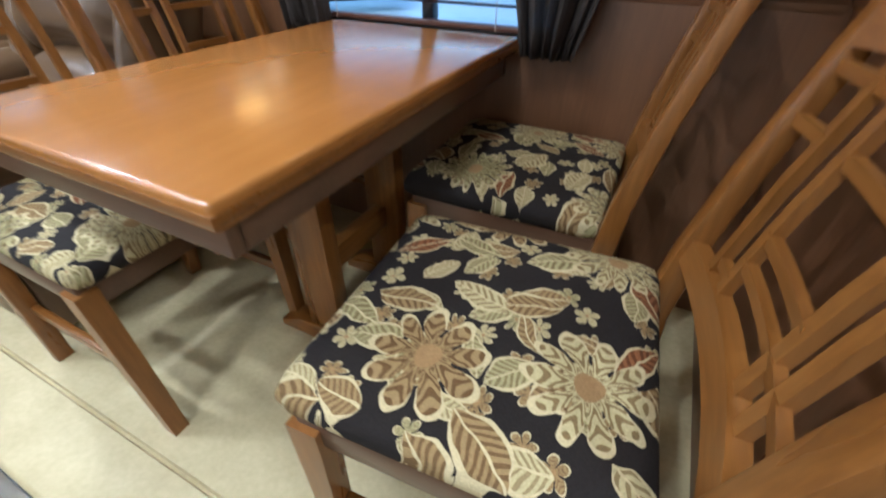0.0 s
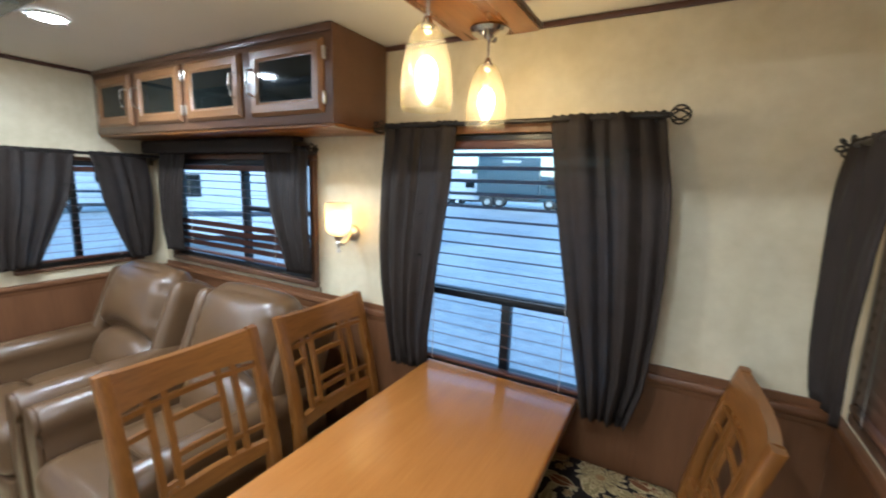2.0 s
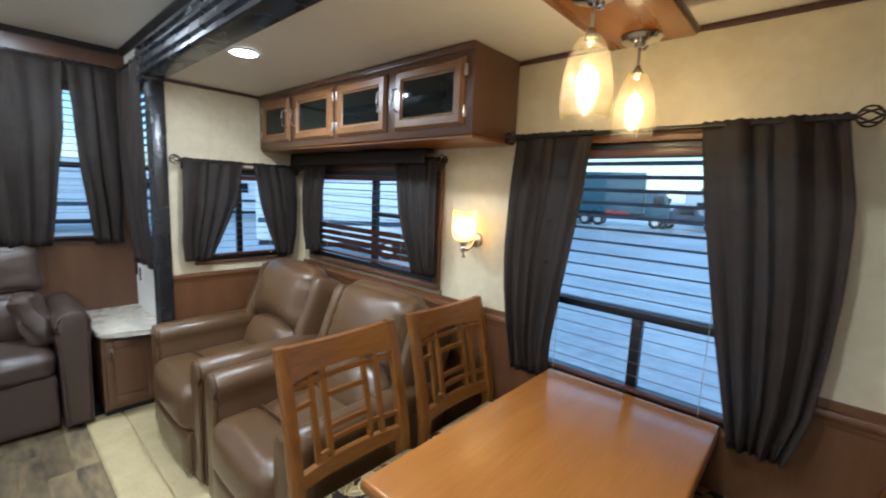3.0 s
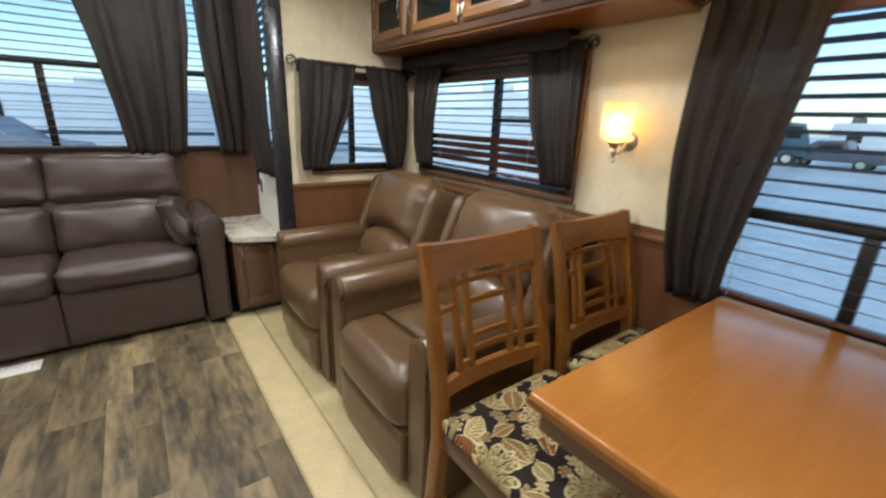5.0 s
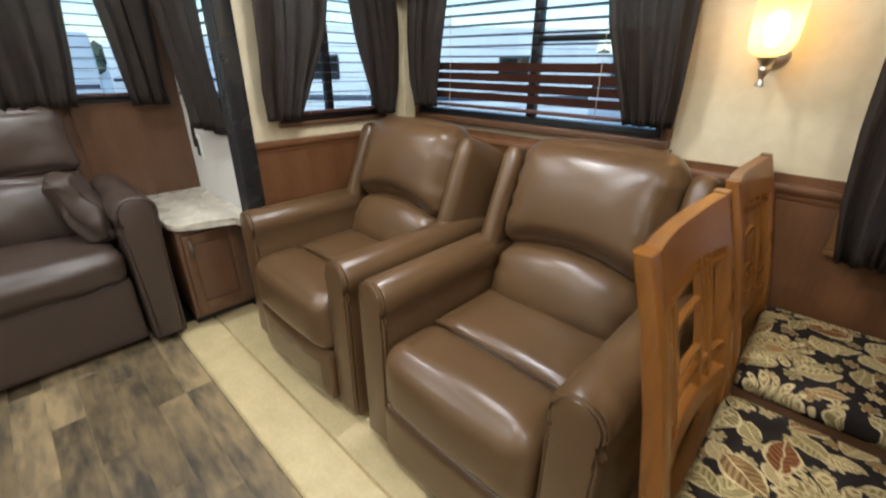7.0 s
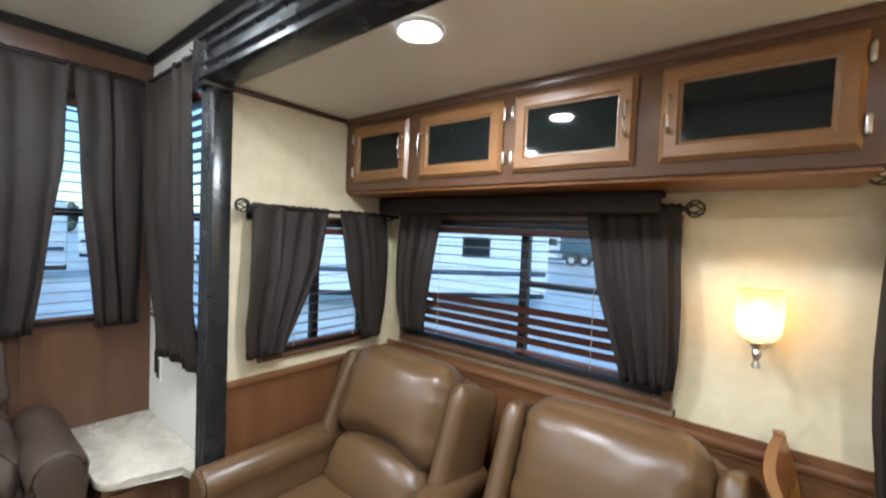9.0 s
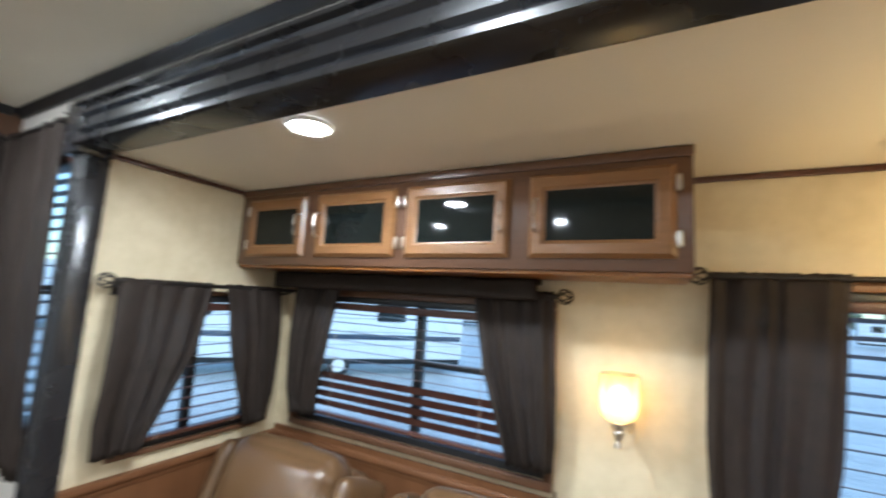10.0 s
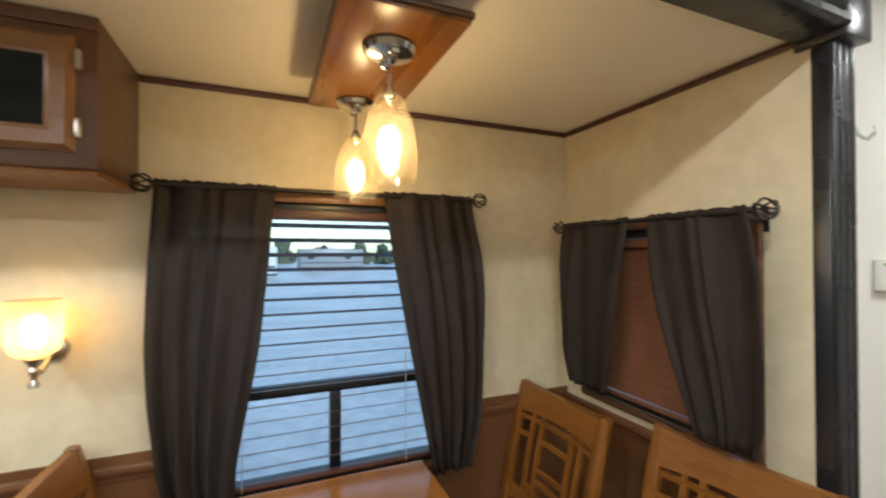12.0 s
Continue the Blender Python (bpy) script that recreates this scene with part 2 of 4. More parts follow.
glass = bpy.data.materials.new("window_glass")
glass.use_nodes = True
gn = glass.node_tree
gn.nodes.remove(gn.nodes["Principled BSDF"])
g_t, g_g, g_m = (gn.nodes.new("ShaderNode" + k) for k in ("BsdfTransparent", "BsdfGlossy", "MixShader"))
g_g.inputs["Roughness"].default_value = 0.02
g_t.inputs["Color"].default_value = (0.83, 0.94, 1.0, 1)
g_m.inputs[0].default_value = 0.05
gn.links.new(g_t.outputs[0], g_m.inputs[1])
gn.links.new(g_g.outputs[0], g_m.inputs[2])
gn.links.new(g_m.outputs[0], gn.nodes["Material Output"].inputs["Surface"])
M["glass"] = glass

frost = bpy.data.materials.new("amber_frosted_glass")
frost.use_nodes = True
fn = frost.node_tree
fn.nodes.remove(fn.nodes["Principled BSDF"])
f_t, f_l, f_g, f_m, f_n = (fn.nodes.new("ShaderNode" + k) for k in ("BsdfTransparent", "BsdfTranslucent", "BsdfGlossy", "MixShader", "MixShader"))
f_t.inputs["Color"].default_value = (0.98, 0.94, 0.82, 1)
f_l.inputs["Color"].default_value = (0.93, 0.82, 0.62, 1)
f_g.inputs["Roughness"].default_value = 0.15
f_m.inputs[0].default_value = 0.028
f_n.inputs[0].default_value = 0.06
fn.links.new(f_t.outputs[0], f_m.inputs[1])
fn.links.new(f_l.outputs[0], f_m.inputs[2])
fn.links.new(f_m.outputs[0], f_n.inputs[1])
fn.links.new(f_g.outputs[0], f_n.inputs[2])
fn.links.new(f_n.outputs[0], fn.nodes["Material Output"].inputs["Surface"])
M["frost"] = frost
wrap = glass.copy()
wrap.name = "clear_plastic_film"
for nd in wrap.node_tree.nodes:
    if nd.bl_idname == "ShaderNodeMixShader":
        nd.inputs[0].default_value = 0.12
    if nd.bl_idname == "ShaderNodeBsdfTransparent":
        nd.inputs["Color"].default_value = (0.97, 0.97, 0.97, 1)
    if nd.bl_idname == "ShaderNodeBsdfGlossy":
        nd.inputs["Roughness"].default_value = 0.08
M["wrap"] = wrap
milk = frost.copy()
milk.name = "milky_glass"
for nd in milk.node_tree.nodes:
    if nd.bl_idname == "ShaderNodeMixShader" and abs(nd.inputs[0].default_value - 0.028) < 0.001:
        nd.inputs[0].default_value = 0.5
    if nd.bl_idname == "ShaderNodeBsdfTranslucent":
        nd.inputs["Color"].default_value = (0.96, 0.88, 0.70, 1)
M["milk"] = milk
M["bulb"] = glowing("warm_bulb", (1.0, 0.63, 0.26), 13.5)
M["bulb_bright"] = glowing("warm_pendant_bulb", WARM, 50.0)
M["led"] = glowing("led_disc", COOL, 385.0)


def floral(name):
    """Woven upholstery: dark ground with cream, tan and rust flowers and leaves."""
    ma = bpy.data.materials.new(name)
    ma.use_nodes = True
    n, l = ma.node_tree.nodes, ma.node_tree.links
    b = n["Principled BSDF"]
    b.inputs["Roughness"].default_value = 0.85
    b.inputs["Specular IOR Level"].default_value = 0.2
    tc = n.new("ShaderNodeTexCoord")
    oi = n.new("ShaderNodeObjectInfo")
    moved = n.new("ShaderNodeVectorMath")
    moved.operation = "MULTIPLY_ADD"
    l.new(oi.outputs["Random"], moved.inputs[0])
    moved.inputs[1].default_value = (3.7, 5.3, 0)
    wob = n.new("ShaderNodeTexNoise")
    wob.inputs["Scale"].default_value = 16
    l.new(tc.outputs["Object"], wob.inputs["Vector"])
    bent = n.new("ShaderNodeVectorMath")
    bent.operation = "MULTIPLY_ADD"
    l.new(wob.outputs["Color"], bent.inputs[0])
    bent.inputs[1].default_value = (0.03, 0.03, 0)
    l.new(tc.outputs["Object"], bent.inputs[2])
    l.new(bent.outputs[0], moved.inputs[2])

    def mth(op, a, c=None, d=None):
        x = n.new("ShaderNodeMath")
        x.operation = op
        for i, v in enumerate((a, c, d)):
            if v is None:
                continue
            if isinstance(v, (int, float)):
                x.inputs[i].default_value = v
            else:
                l.new(v, x.inputs[i])
        return x.outputs[0]

    def layer(scale, shift, petals, r0, r1, palette, prior, line, leaf=False):
        """One sowing of motifs: each cell holds one motif about its centre."""
        mp = n.new("ShaderNodeMapping")
        mp.inputs["Location"].default_value = shift
        mp.inputs["Scale"].default_value = (scale, scale, 0.001)
        l.new(moved.outputs[0], mp.inputs["Vector"])
        vo = n.new("ShaderNodeTexVoronoi")
        vo.voronoi_dimensions = "2D"
        vo.inputs["Scale"].default_value = 1.0
        vo.inputs["Randomness"].default_value = 0.75
        l.new(mp.outputs["Vector"], vo.inputs["Vector"])
        df = n.new("ShaderNodeVectorMath")
        df.operation = "SUBTRACT"
        l.new(mp.outputs["Vector"], df.inputs[0])
        l.new(vo.outputs["Position"], df.inputs[1])
        sp = n.new("ShaderNodeSeparateXYZ")
        l.new(df.outputs[0], sp.inputs[0])
        sc = n.new("ShaderNodeSeparateColor")
        l.new(vo.outputs["Color"], sc.inputs[0])
        ang = mth("ARCTAN2", sp.outputs["Y"], sp.outputs["X"])
        rad = mth("POWER", mth("ADD", mth("POWER", sp.outputs["X"], 2.0), mth("POWER", sp.outputs["Y"], 2.0)), 0.5)
        turn = mth("MULTIPLY", sc.outputs["Green"], 6.28)
        k = mth("ROUND", mth("MULTIPLY_ADD", sc.outputs["Blue"], petals[1] - petals[0], petals[0]))
        wave = mth("ABSOLUTE", mth("COSINE", mth("MULTIPLY", mth("ADD", ang, turn), mth("MULTIPLY", k, 0.5))))
        edge = mth("MULTIPLY_ADD", mth("POWER", wave, 0.6), r1 - r0, r0)
        f = mth("DIVIDE", rad, edge)
        inside = mth("MULTIPLY", mth("LESS_THAN", f, 1.0), mth("GREATER_THAN", mth("ADD", wave, mth("LESS_THAN", rad, r0)), 0.22))
        rim = mth("GREATER_THAN", f, 0.89)
        vein = mth("GREATER_THAN", mth("SINE", mth("MULTIPLY_ADD", f, 24.0, mth("MULTIPLY", wave, 19.0))), 0.15)
        if leaf:
            along = mth("MULTIPLY", rad, mth("COSINE", mth("ADD", ang, turn)))
            across = mth("ABSOLUTE", mth("MULTIPLY", rad, mth("SINE", mth("ADD", ang, turn))))
            half = mth("MULTIPLY", mth("SUBTRACT", 1.0, mth("POWER", mth("DIVIDE", along, r1), 2.0)), mth("MULTIPLY_ADD", sc.outputs["Blue"], r0 * 0.8, r0))
            f = mth("DIVIDE", across, mth("MAXIMUM", half, 0.0001))
            inside = mth("MULTIPLY", mth("LESS_THAN", f, 1.0), mth("LESS_THAN", mth("ABSOLUTE", along), r1))
            rim = mth("MAXIMUM", mth("GREATER_THAN", f, 0.8), mth("LESS_THAN", across, 0.012))
            vein = mth("GREATER_THAN", mth("SINE", mth("MULTIPLY_ADD", along, 62.0, mth("MULTIPLY", across, 48.0))), 0.1)
        heart = mth("LESS_THAN", rad, 0.0 if leaf else r0 * 0.55)
        cr = n.new("ShaderNodeValToRGB")
        cr.color_ramp.interpolation = "CONSTANT"
        while len(cr.color_ramp.elements) < len(palette):
            cr.color_ramp.elements.new(0.5)
        for i, c in enumerate(palette):
            cr.color_ramp.elements[i].position = i / len(palette)
            cr.color_ramp.elements[i].color = (*c, 1)
        l.new(sc.outputs["Red"], cr.inputs[0])
        dark = n.new("ShaderNodeMix")
        dark.data_type = "RGBA"
        dark.blend_type = "MULTIPLY"
        l.new(mth("MULTIPLY", vein, line), dark.inputs["Factor"])
        l.new(cr.outputs[0], dark.inputs["A"])
        dark.inputs["B"].default_value = (0.30, 0.20, 0.11, 1)
        rimc = n.new("ShaderNodeMix")
        rimc.data_type = "RGBA"
        l.new(rim, rimc.inputs["Factor"])
        l.new(dark.outputs["Result"], rimc.inputs["A"])
        rimc.inputs["B"].default_value = (0.54, 0.42, 0.23, 1)
        hc = n.new("ShaderNodeMix")
        hc.data_type = "RGBA"
        l.new(heart, hc.inputs["Factor"])
        l.new(rimc.outputs["Result"], hc.inputs["A"])
        hc.inputs["B"].default_value = (0.30, 0.17, 0.07, 1)
        o = n.new("ShaderNodeMix")
        o.data_type = "RGBA"
        l.new(inside, o.inputs["Factor"])
        if isinstance(prior, tuple):
            o.inputs["A"].default_value = prior
        else:
            l.new(prior, o.inputs["A"])
        l.new(hc.outputs["Result"], o.inputs["B"])
        return o.outputs["Result"]

    cream, tan, rust, sage = (0.47, 0.375, 0.19), (0.29, 0.185, 0.078), (0.23, 0.09, 0.033), (0.34, 0.28, 0.13)
    c = layer(17, (3.1, 7.7, 0), (5, 7), 0.09, 0.31, (sage, tan, cream, tan), (0.017, 0.012, 0.010, 1), 0.5)
    c = layer(11, (5.2, 2.9, 0), (2, 2), 0.15, 0.40, (sage, cream, tan, sage), c, 0.6, leaf=True)
    c = layer(8.2, (0.4, 1.2, 0), (2, 2), 0.17, 0.40, (tan, cream, rust, sage, tan), c, 0.7, leaf=True)
    c = layer(4.3, (1.35, 0.3, 0), (9, 17), 0.13, 0.36, (cream, tan, cream, sage), c, 0.8)
    ns = n.new("ShaderNodeTexNoise")
    ns.inputs["Scale"].default_value = 350
    l.new(tc.outputs["Object"], ns.inputs["Vector"])
    mx = n.new("ShaderNodeMix")
    mx.data_type = "RGBA"
    mx.blend_type = "MULTIPLY"
    mx.inputs["Factor"].default_value = 0.5
    l.new(c, mx.inputs["A"])
    l.new(ns.outputs["Fac"], mx.inputs["B"])
    gm = n.new("ShaderNodeMix")
    gm.data_type = "RGBA"
    gm.blend_type = "ADD"
    gm.inputs["Factor"].default_value = 0.25
    l.new(mx.outputs["Result"], gm.inputs["A"])
    l.new(mx.outputs["Result"], gm.inputs["B"])
    l.new(gm.outputs["Result"], b.inputs["Base Color"])
    bp = n.new("ShaderNodeBump")
    bp.inputs["Strength"].default_value, bp.inputs["Distance"].default_value = 0.3, 0.003
    l.new(ns.outputs["Fac"], bp.inputs["Height"])
    l.new(bp.outputs["Normal"], b.inputs["Normal"])
    return ma


M["floral"] = floral("floral_upholstery")

# ---- plan ----
XL, XE, YO = -2.27, 0.985, -0.87      # slide-out: end walls and the plane of its opening
ZC, ZM = 1.975, 2.25                  # ceilings of the slide-out and of the main room
XR, XF, YB = -3.07, 3.0, -3.3         # rear, front and far side walls of the main room
ZF = -0.014                           # plank floor, a little lower than the slide-out's floor
GROUND = -0.95
YS = -0.848                           # inner face of the main side wall
WIN_W = (-0.43, 0.43, 0.712, 1.625)
WIN_S = (-2.13, -0.955, 0.955, 1.53)
WIN_L = (-0.70, -0.16, 0.945, 1.50)
WIN_E = (-0.74, -0.14, 0.93, 1.54)
WIN_R = (-2.95, -1.00, 1.0, 2.0)
WIN_M = (-2.98, -2.345, 1.0, 2.0)


def loft(loops, bm=None, m=None):
    bm = bmesh.new() if bm is None else bm
    t = bmesh.new()
    rings = [[t.verts.new(p) for p in loop] for loop in loops]
    n = len(rings[0])
    for p, q in zip(rings, rings[1:]):
        for k in range(n):
            t.faces.new((p[k], p[(k + 1) % n], q[(k + 1) % n], q[k]))
    t.faces.new(rings[0][::-1])
    t.faces.new(rings[-1])
    return joined(bm, t, m)


# ---- ground and outside ----
bm = bmesh.new()
bmesh.ops.create_grid(bm, x_segments=2, y_segments=2, size=600)
bmesh.ops.translate(bm, vec=(0, 0, GROUND), verts=bm.verts)
structure("ground", bm, M["gravel"], "pale wet gravel of a vehicle lot", "ground")

# ---- floors ----
bm = box((XR, YB, ZF - 0.08), (XF, YO + 0.02, ZF - 0.006))
main_floor = structure("floor", bm, M["frame"], "dark sub-floor below grey-brown vinyl planks", "floor")
bm = prism([(-1.235, ZF - 0.003), (-1.229, -0.004), (-1.222, 0), (-1.068, 0), (-1.064, -0.012), (-1.058, -0.012), (-1.054, 0.001), (YO, 0.001), (YO, ZF - 0.003)], "x", -2.6, XF, 0.0)
structure("floor_lip", bm, M["lino"], "beige sheet floor strip with a seam before the slide-out", "floor")
structure("floor_slide", box((XL, YO, -0.08), (XE, 0, 0.001)), M["lino"], "beige sheet floor of the slide-out", "floor")

# ---- walls of the slide-out ----
wall_n = structure("wall_north", wall_along_x(XL - 0.05, XE + 0.05, 0, 0.05, -0.08, ZC + 0.05, [WIN_W, WIN_S]), M["wall"], "cream mottled wallboard round two windows", "wall")
wall_w = structure("wall_west", wall_along_y(YO, 0, XL - 0.05, XL, -0.08, ZC + 0.05, [WIN_L]), M["wall"], "cream mottled wallboard with a small window", "wall")
wall_e = structure("wall_east", wall_along_y(YO, 0, XE, XE + 0.05, -0.08, ZC + 0.05, [WIN_E]), M["wall"], "cream mottled wallboard with a covered window", "wall")
structure("ceiling_slide", box((XL - 0.05, YO - 0.011, ZC), (XE + 0.05, 0.05, ZC + 0.05)), M["ceiling"], "off-white ceiling board of the slide-out", "ceiling")

# ---- walls of the main room ----
side = [WIN_M, (XL - 0.05, XE + 0.05, -0.1, ZC + 0.05)]
wall_s = structure("wall_side", wall_along_x(XR, XF, YS, YS + 0.05, -0.08, ZM + 0.05, side), M["white_wall"], "off-white main wall round the slide-out opening", "wall")
wall_r = structure("wall_rear", wall_along_y(YB, YO + 0.048, XR - 0.06, XR, -0.08, ZM + 0.05, [WIN_R]), M["cab_z"], "brown panelled rear wall with a wide window", "wall")
structure("wall_front", box((XF, YB, -0.08), (XF + 0.06, YO + 0.05, ZM + 0.05)), M["white_wall"], "plain off-white wall", "wall")
structure("wall_far", box((XR, YB - 0.06, -0.08), (XF, YB, ZM + 0.05)), M["white_wall"], "plain off-white wall", "wall")
structure("ceiling", box((XR, YB, ZM), (XF, YO, ZM + 0.06)), M["ceiling"], "off-white ceiling board of the main room", "ceiling")

# panelling below the chair rail
part("wainscot", wall_along_x(XL, XE, -0.008, 0, 0, 0.85, [(-0.46, 0.46, 0.694, 0.9)]), M["panel_z"], wall_n, "brown wood-grain wall panelling")
for nm, lo, hi, par in (("wainscot", (XL, YO, 0), (XL + 0.008, -0.008, 0.85), wall_w), ("wainscot", (XE - 0.008, YO, 0), (XE, -0.008, 0.85), wall_e)):
    part(nm, box(lo, hi), M["panel_z"], par, "brown wood-grain wall panelling")
RAIL = [(0, 0.826), (0.010, 0.826), (0.013, 0.834), (0.013, 0.842), (0.020, 0.850), (0.022, 0.862), (0.018, 0.872), (0.008, 0.876), (0, 0.876)]
for x0, x1 in ((XL + 0.024, -0.462), (0.462, XE - 0.024)):
    part("chair_rail", prism([(-d, z) for d, z in RAIL], "x", x0, x1), M["panel_x"], wall_n, "moulded brown chair rail")
part("chair_rail", prism([(XL + d, z) for d, z in RAIL], "y", YO, 0), M["panel_y"], wall_w, "moulded brown chair rail")
part("chair_rail", prism([(XE - d, z) for d, z in RAIL], "y", YO, 0), M["panel_y"], wall_e, "moulded brown chair rail")
# ceiling trim
part("ceiling_trim", box((XL, -0.012, ZC - 0.02), (XE, 0, ZC - 0.002), 0.003), M["slat"], wall_n)
part("ceiling_trim", box((XL, YO, ZC - 0.02), (XL + 0.012, -0.013, ZC - 0.002), 0.003), M["slat"], wall_w)
part("ceiling_trim", box((XE - 0.012, YO, ZC - 0.02), (XE, -0.013, ZC - 0.002), 0.003), M["slat"], wall_e)
# rear panel and crown of the main room
CROWN = [(0, 0), (0.012, 0), (0.016, 0.008), (0.03, 0.02), (0.034, 0.032), (0, 0.032)]
part("crown_trim", prism([(YS - d, ZM - 0.034 + z) for d, z in CROWN], "x", XR, XF), M["frame"], wall_s, "dark moulded crown trim")
part("crown_trim", prism([(XR + d, ZM - 0.034 + z) for d, z in CROWN], "y", YB, YS - 0.036), M["frame"], wall_r, "dark moulded crown trim")

# black fascia round the opening
fascia = thing("slide_out_fascia", "glossy black moulded trim framing the slide-out opening", "trim", (0, 0, 0), kind="structure")
HEAD = [(0, 1.945), (0.05, 1.945), (0.062, 1.955), (0.062, 1.975), (0.05, 1.985), (0.046, 2.0), (0.058, 2.012), (0.058, 2.03), (0.046, 2.042), (0.046, 2.066), (0.058, 2.078), (0.058, 2.092), (0.048, 2.102), (0.052, 2.114), (0.066, 2.12), (0.066, 2.134), (0, 2.134)]
part("header", prism([(YS - 0.002 if d == 0 else YO - 0.012 - d * 1.1, 1.955 + (z - 1.945) * 0.79) for d, z in HEAD], "x", XL + 0.005, XE - 0.005), M["black_trim"], fascia)
for x0, x1 in ((XL - 0.06, XL + 0.035), (XE - 0.002, XE + 0.088)):
    part("corner_block", box((x0 - 0.01, YO - 0.072, 1.94), (x1 + 0.01, YO + 0.03, 2.115), 0.006), M["black_trim"], fascia)
    post = part("post", box((x0 + 0.004, YO - 0.036, ZF), (x1 - 0.004, YO + 0.03, 1.94), 0.004), M["black_trim"], fascia)
    for i in range(3):
        c = x0 + 0.02 + i * 0.028
        part("bead", tube([(c, YO - 0.036, ZF), (c, YO - 0.036, 1.94)], 0.012, 10), M["black_trim"], post)

# ---- windows and blinds ----


def placed(axis, at, out):
    """Local (u across, v into the room, z) to the world; out: +1 where the room lies on the lower side."""
    if axis == "x":
        return Matrix(((1, 0, 0, 0), (0, -out, 0, at), (0, 0, 1, 0), (0, 0, 0, 1)))
    return Matrix(((0, -out, 0, at), (1, 0, 0, 0), (0, 0, 1, 0), (0, 0, 0, 1)))


def window(name, axis, at, out, hole, bars, label, depth=0.05):
    u0, u1, z0, z1 = hole
    m = placed(axis, at, out)
    w = thing(name, label, "window", kind="structure")
    f = bmesh.new()
    e = 0.028
    for lo, hi in (((u0, -depth, z0), (u0 + e, 0.006, z1)), ((u1 - e, -depth, z0), (u1, 0.006, z1)), ((u0 + e, -depth, z0), (u1 - e, 0.006, z0 + e)), ((u0 + e, -depth, z1 - e), (u1 - e, 0.006, z1))):
        box(lo, hi, 0.004, bm=f, m=m)
    part("window_frame", f, M["frame"], w, "black window frame")
    for (a, b, c, d) in bars:
        part("mullion", box((a, -depth + 0.006, c), (b, -0.008, d), 0.003, m=m), M["frame"], w)
    pane = part("pane", box((u0 + e, -depth + 0.012, z0 + e), (u1 - e, -depth + 0.016, z1 - e), m=m), M["glass"], w)
    pane.visible_shadow = False
    return w


def blind(axis, at, out, u0, u1, z0, z1, pitch, tilt, label, lower=None, stain="slat"):
    """Head rail, slats on cords, bottom rail. tilt in degrees; lower: (height, tilt) of the slats below it."""
    m = placed(axis, at, out)
    b = thing("window_blind", label, "blind")
    part("head_rail", box((u0, 0.006, z1 - 0.03), (u1, 0.044, z1), 0.004, m=m), M[stain], b)
    part("bottom_rail", box((u0, 0.01, z0), (u1, 0.04, z0 + 0.014), 0.004, m=m), M[stain], b)
    n = int((z1 - 0.045 - z0 - 0.02) / pitch)
    meshes = {}
    for i in range(n + 1):
        z = z1 - 0.048 - i * pitch
        a = lower[1] if lower and z < lower[0] else tilt
        if a not in meshes:
            bm = bmesh.new()
            prof = [(-0.019, 0), (-0.009, 0.0022), (0, 0.003), (0.009, 0.0022), (0.019, 0), (0.009, -0.0004), (0, 0.0004), (-0.009, -0.0004)]
            ca, sa = math.cos(radians(a)), math.sin(radians(a))
            prism([(0.025 + p * ca - q * sa, p * sa + q * ca) for p, q in prof], "x", u0, u1, bm=bm, m=m)
            meshes[a] = link_mesh("slat", bm, M[stain])
            ob = meshes[a]
            ob.parent = b
            ob.location.z = z
        else:
            ob = shared("slat", meshes[a].data, b, Matrix.Translation((0, 0, z)))
    for f in (0.18, 0.82):
        u = u0 + (u1 - u0) * f
        part("cord", tube([(u, 0.046, z0), (u, 0.046, z1 - 0.03)], 0.0014, 5, m=m), M["cord"], b, "pale lift cord")
    return b


window("window_1", "x", 0, 1, WIN_W, [(-0.402, 0.402, 0.998, 1.034), (0.008, 0.044, 0.74, 1.0)], "tall black-framed window above the dining table")
blind("x", 0, 1, -0.40, 0.40, 0.742, 1.60, 0.047, 19, "dark brown slatted blind with open slats")
window("window_2", "x", 0, 1, WIN_S, [(-1.512, -1.478, 0.98, 1.505), (-1.478, -0.985, 1.264, 1.286)], "wide black-framed window behind the recliners")
blind("x", 0, 1, -2.10, -0.985, 1.0, 1.50, 0.040, 9, "dark brown slatted blind, lower slats tilted", (1.21, 60))
window("window_3", "y", XL, -1, WIN_L, [(-0.46, -0.43, 0.97, 1.475)], "small black-framed end window")
blind("y", XL, -1, -0.67, -0.19, 0.975, 1.47, 0.040, 4, "dark brown slatted blind with open slats")
window("window_4", "y", XE, 1, WIN_E, [], "black-framed end window behind a closed blind")
blind("y", XE, 1, -0.71, -0.17, 0.96, 1.51, 0.031, -79, "closed reddish-brown slatted blind", stain="slat_brown")
window("window_5", "y", XR, -1, WIN_R, [(-2.92, -1.03, 1.475, 1.51), (-1.925, -1.89, 1.03, 1.475)], "wide black-framed rear window behind the sofa")
blind("y", XR, -1, -2.92, -1.03, 1.03, 1.97, 0.043, 4, "dark slatted blind with open slats")
window("window_6", "x", YS, 1, WIN_M, [(-2.95, -2.375, 1.475, 1.51)], "black-framed side window behind a curtain")
blind("x", YS, 1, -2.95, -2.375, 1.03, 1.97, 0.043, 4, "dark slatted blind with open slats")

